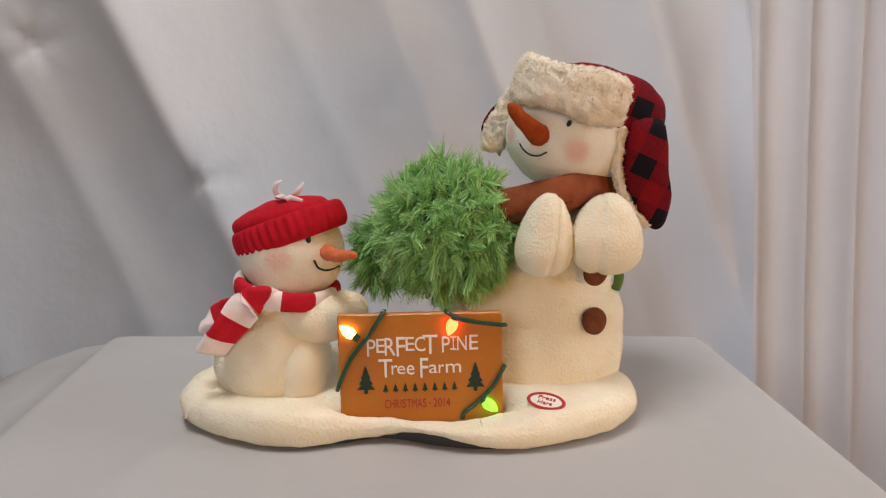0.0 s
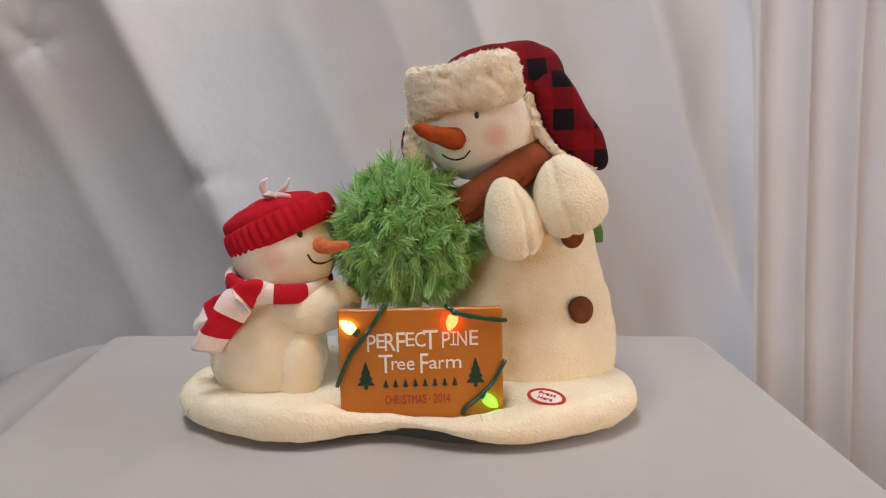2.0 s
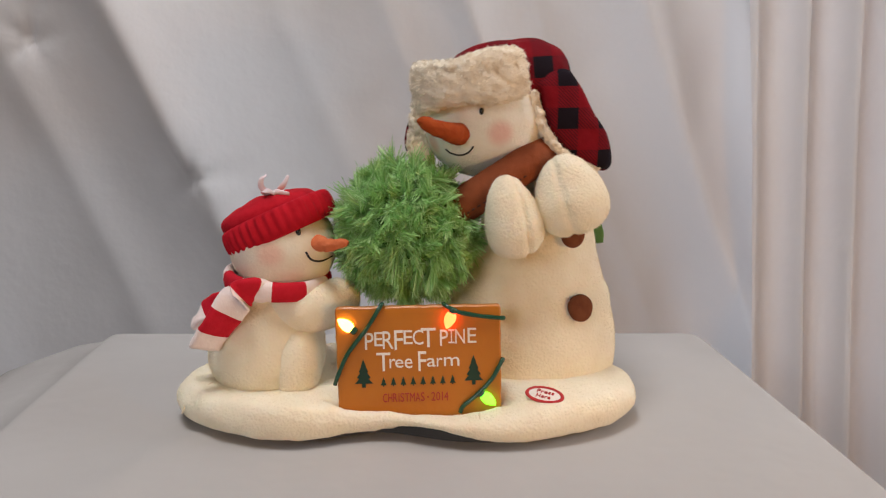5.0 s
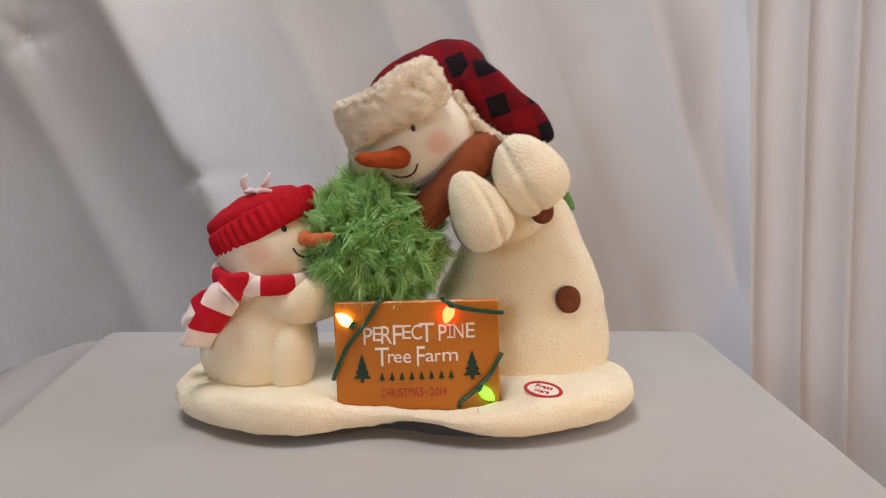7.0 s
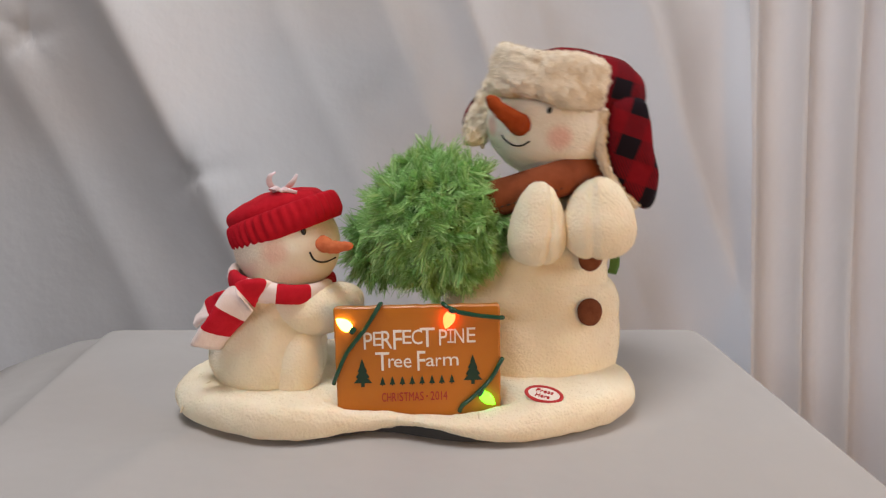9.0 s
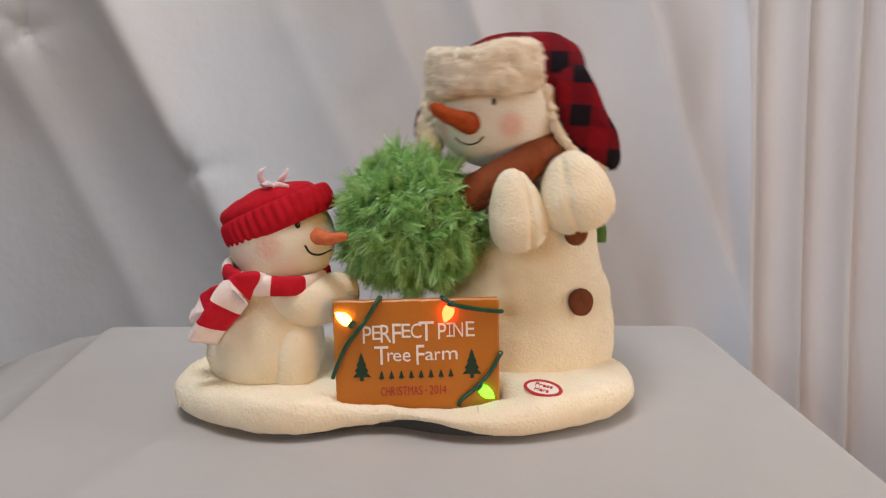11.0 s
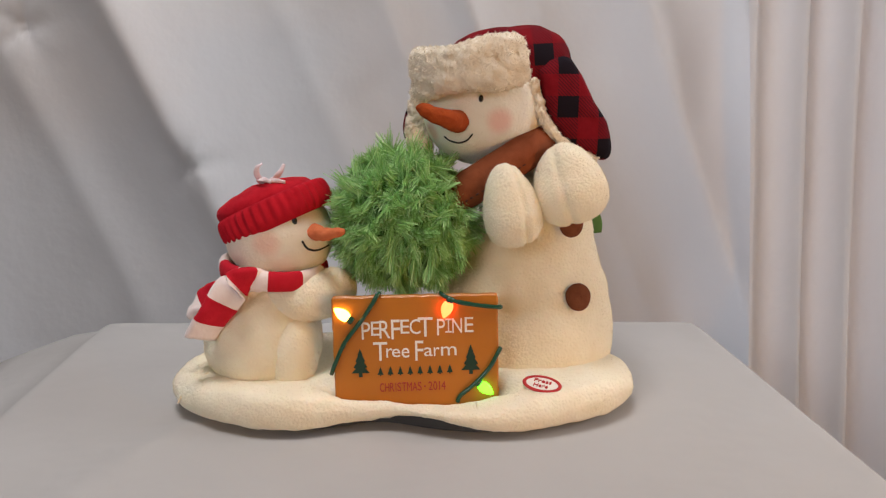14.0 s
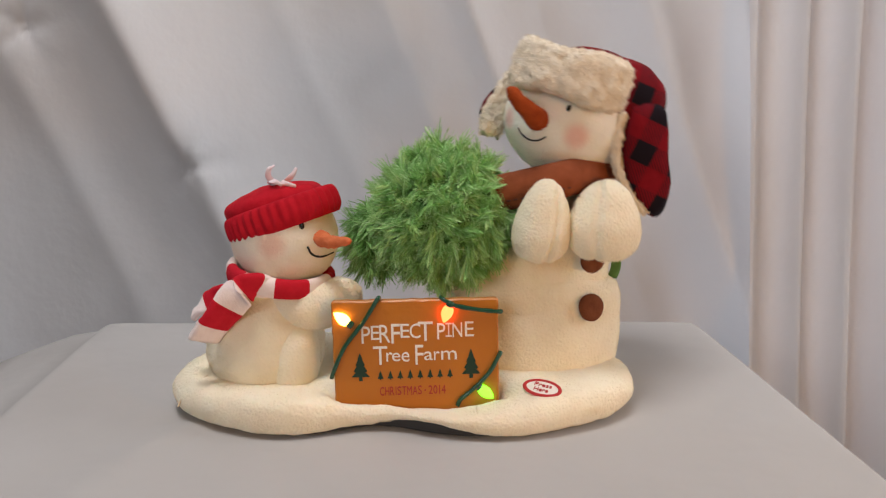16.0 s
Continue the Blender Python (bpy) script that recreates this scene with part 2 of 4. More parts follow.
def blob(bm, centre, radii, turn=(0, 0, 0), power=2.0, us=48, vs=32, taper=0.0):
    """A closed rounded form: an ellipsoid, or a squarer one with a higher power; taper narrows its top."""
    e = 2.0 / power
    rot = Euler([radians(a) for a in turn]).to_matrix()

    def sp(v):
        return math.copysign(abs(v) ** e, v)

    rows = []
    for i in range(vs + 1):
        a = math.pi * (0.004 + 0.992 * i / vs) - math.pi / 2
        row = []
        for j in range(us):
            b = 2 * math.pi * j / us
            z = sp(math.sin(a))
            w = abs(math.cos(a)) ** e * (1 - taper * z)
            p = Vector((radii[0] * w * math.cos(b), radii[1] * w * math.sin(b), radii[2] * z))
            row.append(Vector(centre) + rot @ p)
        rows.append(row)
    return grid_surface(bm, rows, caps=True)


def curve_points(points, count):
    """A smooth line through a few points."""
    pts = [Vector(p) for p in points]
    pts = [pts[0] * 2 - pts[1]] + pts + [pts[-1] * 2 - pts[-2]]
    out = []
    spans = len(pts) - 3
    for k in range(count):
        s = spans * k / (count - 1)
        i = min(int(s), spans - 1)
        u = s - i
        a, b, c, d = pts[i:i + 4]
        out.append(0.5 * (2 * b + (c - a) * u + (2 * a - 5 * b + 4 * c - d) * u * u + (3 * b - a - 3 * c + d) * u ** 3))
    return out


def sweep(bm, line, half_wide, half_thick, side, sides=12, power=2.0, index=None):
    """A rounded band or rope along a line; side is roughly its wide direction."""
    rows, n = [], len(line)
    for i, p in enumerate(line):
        t = (line[min(i + 1, n - 1)] - line[max(i - 1, 0)]).normalized()
        u = Vector(side) - t * Vector(side).dot(t)
        u.normalize()
        w = t.cross(u)
        hw = half_wide(i / (n - 1)) if callable(half_wide) else half_wide
        ht = half_thick(i / (n - 1)) if callable(half_thick) else half_thick
        row = []
        for k in range(sides):
            a = 2 * math.pi * k / sides
            c, s = math.cos(a), math.sin(a)
            row.append(p + u * hw * math.copysign(abs(c) ** (2 / power), c) + w * ht * math.copysign(abs(s) ** (2 / power), s))
        rows.append(row)
    return grid_surface(bm, rows, caps=True, index=index)


def rope(bm, points, radius, count=24, sides=8):
    return sweep(bm, curve_points(points, count), radius, radius, (0.31, 0.2, 0.93), sides)


def pad(bm, outline, y, thick, bulge=1.0, rings=8, bend=0.0):
    """A soft flat cushion that fills an outline in x and z, at depth y."""
    pts = curve_points([(x, 0, z) for x, z in outline] + [(outline[0][0], 0, outline[0][1])], 49)[:-1]
    mid = sum(pts, Vector()) / len(pts)
    rows = []
    for side in (-1, 1):
        for i in range(rings + 1):
            r = i / rings if side < 0 else 1 - i / rings
            if side > 0 and i == 0:
                continue
            r = max(r, 0.02)
            h = thick * (1 - r ** 4) ** 0.5 * side
            rows.append([Vector((mid.x + (p.x - mid.x) * r, y + h + bend * (p.x - mid.x) * r, mid.z + (p.z - mid.z) * r)) for p in pts])
    return grid_surface(bm, rows, caps=True)


def lettering(name, words, width, height, m, mat, parent, label):
    """A line of raised letters of a given width and height, its middle at the pose m."""
    cu = bpy.data.curves.new(name, "FONT")
    cu.body, cu.extrude, cu.offset, cu.resolution_u = words, 0.01, 0.0, 3
    tmp = bpy.data.objects.new(name, cu)
    me = bpy.data.meshes.new_from_object(tmp)
    bpy.data.objects.remove(tmp)
    xs = [v.co.x for v in me.vertices]
    ys = [v.co.y for v in me.vertices]
    cx, cy = (max(xs) + min(xs)) / 2, (max(ys) + min(ys)) / 2
    sx, sy = width / (max(xs) - min(xs)), height / (max(ys) - min(ys))
    for v in me.vertices:
        v.co = m @ Vector(((v.co.x - cx) * sx, (v.co.y - cy) * sy, v.co.z * 0.03))
    me.materials.clear()
    me.materials.append(mat)
    ob = new(name, me)
    ob.parent = parent
    return tagged(ob, label)


# ---- room ----
def box(bm, x0, x1, y0, y1, z0, z1):
    vs = [bm.verts.new((x, y, z)) for x in (x0, x1) for y in (y0, y1) for z in (z0, z1)]
    for a, b, c, d in ((0, 1, 3, 2), (4, 6, 7, 5), (0, 4, 5, 1), (2, 3, 7, 6), (0, 2, 6, 4), (1, 5, 7, 3)):
        bm.faces.new((vs[a], vs[b], vs[c], vs[d]))
    return bm


def room():
    bm = box(bmesh.new(), -2.1, 2.1, -2.2, 0.8, -0.85, -0.75)
    tagged(part("floor", bm, FLOOR_WOOD, smooth=False), "brown wooden floor of the room", "floor", kind="structure")
    bm = box(bmesh.new(), -2.1, 2.1, -2.2, 0.8, 1.75, 1.85)
    tagged(part("ceiling", bm, CEIL_PAINT, smooth=False), "plain white painted ceiling", "ceiling", kind="structure")
    bm = bmesh.new()
    box(bm, -2.1, 0.2, 0.7, 0.8, -0.75, 1.75)
    box(bm, 1.4, 2.1, 0.7, 0.8, -0.75, 1.75)
    box(bm, 0.2, 1.4, 0.7, 0.8, -0.75, -0.25)
    box(bm, 0.2, 1.4, 0.7, 0.8, 1.05, 1.75)
    tagged(part("wall_north", bm, WALL_PAINT, smooth=False), "beige painted wall with a window behind the curtain", "wall", kind="structure")
    bm = bmesh.new()
    box(bm, 2.0, 2.1, -2.2, -0.5, -0.75, 1.75)
    box(bm, 2.0, 2.1, 0.5, 0.7, -0.75, 1.75)
    box(bm, 2.0, 2.1, -0.5, 0.5, -0.75, 0.1)
    box(bm, 2.0, 2.1, -0.5, 0.5, 1.4, 1.75)
    tagged(part("wall_east", bm, WALL_PAINT, smooth=False), "beige painted side wall with a window opening", "wall", kind="structure")
    bm = box(bmesh.new(), -2.1, -2.0, -2.2, 0.7, -0.75, 1.75)
    tagged(part("wall_west", bm, WALL_PAINT, smooth=False), "plain beige painted side wall", "wall", kind="structure")
    bm = bmesh.new()
    box(bm, -2.0, -1.75, -2.2, -2.1, -0.75, 1.75)
    box(bm, -0.55, 2.0, -2.2, -2.1, -0.75, 1.75)
    box(bm, -1.75, -0.55, -2.2, -2.1, -0.75, 0.45)
    box(bm, -1.75, -0.55, -2.2, -2.1, 1.35, 1.75)
    tagged(part("wall_south", bm, WALL_PAINT, smooth=False), "beige painted wall with a wide window opening", "wall", kind="structure")


room()


# ---- curtain backdrop ----
def crest(w, w0, deep, left, right):
    d = w - w0
    s = left if d < 0 else right
    return deep * math.exp(-(math.sqrt((d / s) ** 2 + 0.02) - 0.14))


FOLDS = ((-0.62, 0.05, 0.07, 0.09), (-0.400, 0.032, 0.07, 0.07), (-0.222, 0.110, 0.085, 0.10), (-0.05, 0.012, 0.03, 0.05),
         (0.075, 0.032, 0.045, 0.05), (0.168, 0.066, 0.034, 0.07), (0.245, 0.014, 0.03, 0.04), (0.357, 0.088, 0.055, 0.07),
         (0.47, 0.05, 0.05, 0.05), (0.64, 0.05, 0.06, 0.08))
PANEL_FOLDS = ((0.352, 0.035, 0.012, 0.018), (0.402, 0.042, 0.012, 0.014), (0.448, 0.060, 0.014, 0.015), (0.500, 0.070, 0.012, 0.05), (0.57, 0.03, 0.02, 0.03), (0.62, 0.03, 0.02, 0.03), (0.70, 0.03, 0.03, 0.04))
# small gathers where the cloth is caught by a thread
PULLS = ((-0.475, 0.283), (-0.28, 0.128))


def back_depth(x, z):
    w = x + 0.37 * z + 0.02 * math.sin(5 * z + 2 * x)
    y = 0.43
    for f in FOLDS:
        y -= crest(w, *f)
    y += 0.018 * noise.noise(Vector((x * 3.1 + z, z * 1.7, 6.0))) + 0.008 * noise.noise(Vector((x * 7 + 2 * z, z * 3.5, 1.0))) + 0.0025 * noise.noise(Vector((x * 22, z * 9, 4.0)))
    for px, pz in PULLS:
        r = math.hypot(x - px, z - pz)
        a = math.atan2(z - pz, x - px)
        y += math.exp(-r / 0.012) * 0.016 + math.exp(-r / 0.03) * 0.004 * math.sin(5 * a + 1)
    return y


def panel_depth(x, z):
    w = x + 0.012 * math.sin(4 * z + 1) + 0.03 * max(0.0, 0.1 - z)
    y = 0.33
    for f in PANEL_FOLDS:
        y -= crest(w, *f)
    return y + 0.004 * noise.noise(Vector((x * 9, z * 4, 7.0)))


def hanging(name, depth, x0, x1, z0, z1, nx, nz, lean=0.0):
    bm = bmesh.new()
    front, back = [], []
    for k in range(nz + 1):
        z = z0 + (z1 - z0) * k / nz
        xs = [x0 + (x1 - x0) * j / nx for j in range(nx + 1)]
        front.append([Vector((x - lean * (z - 0.12), depth(x, z), z)) for x in xs])
    vs = [[bm.verts.new(p) for p in row] for row in front]
    for k in range(nz):
        for j in range(nx):
            bm.faces.new((vs[k][j], vs[k][j + 1], vs[k + 1][j + 1], vs[k + 1][j]))
    return part(name, bm, CURTAIN)


tagged(hanging("curtain", back_depth, -1.0, 1.0, -0.72, 1.3, 420, 240), "white fabric backdrop curtain in soft slanting folds", "curtain")
tagged(hanging("curtain", panel_depth, 0.338, 0.9, -0.72, 1.3, 240, 90, 0.08), "white curtain panel hanging in straight upright folds", "curtain")


# ---- table ----
def table():
    root = new("table")
    tagged(root, "plain table hidden beneath its white cloth", "table")
    wood = FLOOR_WOOD
    part("tabletop", box(bmesh.new(), -0.28, 0.225, -0.44, 0.165, -0.035, -0.008), wood, root, smooth=False)
    for x in (-0.26, 0.17):
        for y in (-0.42, 0.10):
            part("leg", box(bmesh.new(), x, x + 0.035, y, y + 0.035, -0.75, -0.035), wood, root, smooth=False)


def tablecloth():
    cx, cy, hx, hy, corner = -0.036, -0.136, 0.287, 0.314, 0.022

    def edge(a, grow):
        """The point of the rounded outline at parameter a, moved outwards, and its way outwards."""
        c, s = math.cos(a), math.sin(a)
        p = 40.0
        r = (abs(c) ** p + abs(s) ** p) ** (-1 / p)
        n = Vector((abs(c) ** (p - 1) * math.copysign(1, c) * 1.0, abs(s) ** (p - 1) * math.copysign(1, s) * 1.0))
        n.normalize()
        return Vector((hx * r * c, hy * r * s)) + n * grow, n

    n, rows = 360, []
    for i in range(1, 46):
        r = i / 45
        row = []
        for j in range(n):
            p, _ = edge(2 * math.pi * j / n, -0.012)
            x, y = p.x * r, p.y * r
            z = 0.0020 * noise.noise(Vector((x * 7, y * 11, 0))) * min(1, 3 * (1 - r) + 0.25)
            crease = math.exp(-((x * 0.5 + y * 0.87 - 0.13) / 0.010) ** 2) * math.exp(-((x + 0.17) / 0.09) ** 2)
            rise = math.exp(-((0.87 * x - 0.5 * y + 0.16 + 0.01 * math.sin(30 * y)) / 0.012) ** 2) * math.exp(-((y - 0.05) / 0.12) ** 2)
            z += 0.0022 * crease + 0.0018 * rise - 0.0015
            row.append(Vector((cx + x, cy + y, z)))
        rows.append(row)
    for k in range(1, 6):
        a = k / 5 * math.pi / 2
        row = []
        for j in range(n):
            p, w = edge(2 * math.pi * j / n, -0.012 + 0.012 * math.sin(a))
            row.append(Vector((cx + p.x, cy + p.y, -0.0015 - 0.012 * (1 - math.cos(a)))))
        rows.append(row)
    for k in range(1, 25):
        drop = 0.66 * (k / 24) ** 1.4
        row = []
        for j in range(n):
            b = 2 * math.pi * j / n
            fold = math.sin(b * 17 + 1.2 * math.sin(b * 3)) * min(drop * 0.14, 0.03)
            p, w = edge(b, 0.0)
            out = 0.26 * drop * math.exp(-drop * 1.3) + fold
            if w.x < -0.2:
                out += 3.6 * min(drop, 0.03)
            p = p + w * out
            row.append(Vector((cx + p.x, cy + p.y, -0.0135 - drop)))
        rows.append(row)
    for row in rows:
        for p in row:
            p.x -= 0.057 * (p.y - 0.178) if p.y > -0.5 else -0.0387
    bm = grid_surface(bmesh.new(), rows, caps=False)
    bm.verts.ensure_lookup_table()
    bm.faces.new([bm.verts[k] for k in range(n - 1, -1, -1)])
    ob = part("tablecloth", bm, CLOTH)
    mod = ob.modifiers.new("thickness", "SOLIDIFY")
    mod.thickness, mod.offset = 0.001, -1
    tagged(ob, "smooth white cloth draped over the table", "tablecloth")


table()
tablecloth()


# ---- the toy: two plush snowmen with a tree on a snow base ----
def rock(q):
    """How the whole toy rocks on the table as its big snowman leans; q is the lean, 1.6 at rest."""
    return Matrix.Translation((0, 0.05, 0)) @ pose(0, 0, 0, -0.90 * (1.6 - q), 0, 0) @ Matrix.Translation((0, -0.05, 0))


toy = new("plush_toy")
tagged(toy, "animated plush snowmen carrying a tree on a snowy base", "plush toy")
toy.matrix_basis = rock(0)
STILL = rock(0).inverted()


def placed(ob):
    """Sets a part of the toy where it was modelled."""
    ob.matrix_basis = STILL
    return ob


# base
def base_outline(a):
    c, s = math.cos(a), math.sin(a)
    p = 2.5 if s < 0 else 2.15
    r = (abs(c) ** p + abs(s) ** p) ** (-1 / p)
    x, y = 0.1645 * r * c, 0.080 * r * s
    if s < 0:
        y *= 0.93 - 0.22 * math.exp(-((x + 0.018) / 0.040) ** 2) + 0.05 * math.exp(-((x + 0.085) / 0.03) ** 2) + 0.05 * math.exp(-((x - 0.08) / 0.035) ** 2)
    return x - 0.0245, y - 0.004


def snow_base():
    bm = bmesh.new()
    n, rows = 200, []
    for i in range(46):
        u = i / 45
        row = []
        for j in range(n):
            x, y = base_outline(2 * math.pi * j / n)
            front = max(0.0, min(1.0, (0.01 - y) / 0.04))
            high = 0.0250 - 0.0098 * front * math.exp(-((x + 0.010) / 0.075) ** 4)
            low = 0.0005 + 0.0010 * front + 0.0075 * front * math.exp(-((x + 0.008) / 0.03) ** 2)
            roll = 0.6
            if u < roll:
                r, z = 0.02 + 0.88 * u / roll, high
            else:
                a = (u - roll) / (1 - roll) * math.pi
                r = 0.9 + 0.1 * math.sin(a) ** 0.8 if a < math.pi / 2 else 0.93 + 0.07 * math.sin(a)
                z = low + (high - low) * (0.5 + 0.5 * math.cos(a))
            px, py = -0.0245 + (x + 0.0245) * r, -0.004 + (y + 0.004) * r
            if u < roll and py < -0.035:
                z -= 0.0125 * math.exp(-((py + 0.047) / 0.0075) ** 2) * math.exp(-((px + 0.012) / 0.066) ** 6)
            row.append(Vector((px, py, z)))
        rows.append(row)
    grid_surface(bm, rows, caps=True)
    bumpy(bm, 0.0009, 70)
    bumpy(bm, 0.00045, 330, 3.0)
    bumpy(bm, 0.0003, 700, 5.0)
    furry(bm, 1.5, 0.0011, 0.00022, 1)
    base = part("snow_base", bm, FLEECE, toy, "cream fleece cushion base shaped like snow")
    bm = bmesh.new()
    rows = []
    for z, g in ((0.0, 0.84), (0.0006, 0.86), (0.008, 0.86)):
        rows.append([Vector((-0.0245 + (x + 0.0245) * g, -0.004 + (y + 0.004) * g * (1.06 if y < 0 else 1), z)) for x, y in (base_outline(2 * math.pi * j / 120) for j in range(120))])
    part("bottom_plate", grid_surface(bm, rows, caps=True), DARK_PLATE, base, "black plastic bottom plate", smooth=False)
    bm = bmesh.new()
    rope(bm, [(0.0262, -0.070, 0.003), (0.0258, -0.0745, 0.009), (0.0255, -0.0725, 0.0145), (0.025, -0.064, 0.0178)], 0.0007)
    part("seam", bm, SEAM, base)
    bm = bmesh.new()
    rope(bm, [(-0.176, -0.046, 0.010), (-0.172, -0.040, 0.019), (-0.160, -0.027, 0.0252)], 0.0006)
    part("seam", bm, SEAM, base)
    # the sewn-on press spot
    m = pose(0.0690, -0.0530, 0.0252, 14, 4, -24)
    bm = bmesh.new()
    rows = []
    for g, z in ((0.02, 0.0012), (0.6, 0.0012), (0.95, 0.001), (1.0, 0.0), (1.0, -0.002)):
        rows.append([m @ Vector((0.0128 * g * math.cos(a), 0.0085 * g * math.sin(a), z)) for a in (2 * math.pi * j / 48 for j in range(48))])
    patch = part("press_patch", grid_surface(bm, rows, caps=True), PATCH, base, "white oval patch with a red border")
    bm = bmesh.new()
    rows = []
    for k in range(64):
        a = 2 * math.pi * k / 64
        c = Vector((0.0120 * math.cos(a), 0.0078 * math.sin(a), 0.0009))
        d = Vector((math.cos(a), math.sin(a), 0))
        rows.append([m @ (c + d * 0.0013 * math.cos(b) + Vector((0, 0, 0.0008 * math.sin(b)))) for b in (2 * math.pi * i / 8 for i in range(8))])
    rows.append(rows[0])
    part("border", grid_surface(bm, rows), PATCH_RED, base)
    lettering("lettering", "Press", 0.0118, 0.0036, m @ pose(0, 0.0026, 0.0014), PATCH_RED, base, "red stitched words")
    lettering("lettering", "Here", 0.0098, 0.0036, m @ pose(0, -0.0026, 0.0014), PATCH_RED, base, "red stitched words")


snow_base()


# sign
def sign():
    turn = pose(-0.0148, -0.045, 0.0492, 90 - 4, 0, 0) @ pose(0, 0, 0, 0, 0, 1.2)
    w, h, th = 0.0548, 0.0385, 0.0028
    bm = bmesh.new()
    rows = []
    for z, inset in ((-th, 0.001), (-th + 0.001, 0.0), (th - 0.001, 0.0), (th, 0.001)):
        row = []
        for cx, cy, a0 in ((w, h, 0), (-w, h, 90), (-w, -h, 180), (w, -h, 270)):
            r = 0.0022
            for k in range(5):
                a = radians(a0 + 22.5 * k)
                row.append((math.copysign(abs(cx) - r, cx) + (r - inset) * math.cos(a), math.copysign(abs(cy) - r, cy) + (r - inset) * math.sin(a), z))
        # finely chipped edge between the corners
        full = []
        for i, p in enumerate(row):
            full.append(p)
            if i % 5 == 4:
                q = row[(i + 1) % 20]
                for k in range(1, 24):
                    u = k / 24
                    x, y = p[0] + (q[0] - p[0]) * u, p[1] + (q[1] - p[1]) * u
                    g = 0.0005 * noise.noise(Vector((x * 300, y * 300, 2.0)))
                    full.append((x + g * (abs(x) > abs(y) * 1.3), y + g * (abs(x) <= abs(y) * 1.3), z))
        rows.append([turn @ Vector(p) for p in full])
    board = placed(part("sign", grid_surface(bm, rows, caps=True), SIGN, toy, "orange plastic tree farm sign with light string", smooth=False))
    face = turn @ pose(0, 0, th)
    # uneven hand-drawn letters: character, left, right, top and bottom in tenths of a millimetre on the board
    for say, mat, letters in (
            ("white raised hand-drawn capital letters", WHITE_INK, (("P", -357, -299, 213, 97), ("E", -294, -239, 216, 121), ("R", -239, -168, 221, 101), ("F", -161, -103, 226, 93),
             ("E", -99, -41, 224, 131), ("C", -39, 32, 226, 125), ("T", 15, 114, 237, 107), ("P", 142, 196, 224, 115), ("I", 214, 222, 221, 134), ("-", 197, 239, 225, 215),
             ("-", 197, 239, 141, 131), ("N", 243, 307, 226, 128), ("E", 325, 383, 232, 131))),
            ("white raised hand-drawn letters", WHITE_INK, (("T", -284, -191, 75, -51), ("r", -198, -157, 32, -31), ("e", -161, -106, 28, -30), ("e", -97, -45, 32, -34),
             ("F", -6, 48, 79, -56), ("a", 52, 110, 32, -27), ("r", 117, 155, 32, -27), ("m", 165, 268, 36, -25))),
            ("dull red letters", RED_INK, (("C", -249, -220, -207, -268), ("H", -214, -186, -207, -266), ("R", -180, -152, -206, -267), ("I", -144, -139, -206, -266), ("S", -132, -106, -205, -266),
             ("T", -101, -72, -205, -265), ("M", -67, -35, -204, -265), ("A", -31, 2, -204, -265), ("S", 5, 31, -203, -264), ("-", 48, 58, -230, -240), ("2", 76, 103, -202, -263),
             ("0", 108, 135, -202, -262), ("1", 146, 153, -202, -262), ("4", 162, 190, -201, -262)))):
        done = [lettering("lettering", c, (x1 - x0) * 1e-4, (z1 - z0) * 1e-4, face @ pose((x0 + x1) * 5e-5 + 0.0002, (z0 + z1) * 5e-5, 0.0001), mat, None, say) for c, x0, x1, z1, z0 in letters]
        word = bmesh.new()
        for ob in done:
            word.from_mesh(ob.data)
            bpy.data.objects.remove(ob)
        part("lettering", word, mat, board, say, smooth=False)

    def pine(x, y, high, tiers):
        bm = bmesh.new()
        out = [(0.06 * high, -0.5 * high), (0.06 * high, -0.36 * high)]
        for k in range(tiers):
            lo, hi = -0.36 + 0.86 * k / tiers, -0.36 + 0.86 * (k + 1) / tiers
            g = 0.31 * (1 - k / tiers)
            out += [(g * high, lo * high), (g * 0.52 * high, (lo + 0.75 * (hi - lo)) * high)]
        out[-1] = (0.0, 0.5 * high)
        out = out + [(-a, b) for a, b in out[-2::-1]]
        lo = [bm.verts.new(face @ Vector((x + a, y + b, 0.0))) for a, b in out]
        up = [bm.verts.new(face @ Vector((x + a, y + b, 0.0006))) for a, b in out]
        bm.faces.new(up)
        for i in range(len(out)):
            bm.faces.new((lo[i], lo[(i + 1) % len(out)], up[(i + 1) % len(out)], up[i]))
        part("pine_emblem", bm, GREEN_INK, board, smooth=False)

    pine(-0.0371, -0.0064, 0.0195, 4)
    pine(0.0364, -0.0054, 0.0203, 4)
    for k in range(8):
        pine(-0.0239 + 0.0066 * k, -0.0125 + 0.0001 * k, 0.0064, 2)
    # cord in three stretches
    for pts in ([(-0.0232, 0.0400, -0.002), (-0.0245, 0.0392, 0.0016), (-0.0335, 0.0250, 0.0020), (-0.0470, 0.0075, 0.0020), (-0.0545, -0.0085, 0.002), (-0.0565, -0.0135, 0.0005)],
                [(0.0170, 0.0395, -0.002), (0.0200, 0.0380, 0.0018), (0.0270, 0.0345, 0.0020), (0.0400, 0.0318, 0.0020), (0.0550, 0.0298, 0.0016), (0.0562, 0.0296, 0.0)],
                [(0.0562, 0.0020, 0.0), (0.0545, -0.0005, 0.0018), (0.0480, -0.0120, 0.0020), (0.0380, -0.0225, 0.0020), (0.0290, -0.0300, 0.0018), (0.0270, -0.0345, 0.0010)]):
        bm = bmesh.new()
        sweep(bm, [face @ p for p in curve_points(pts, 40)], 0.0015, 0.0015, (0.3, 0.1, 0.94), 10)
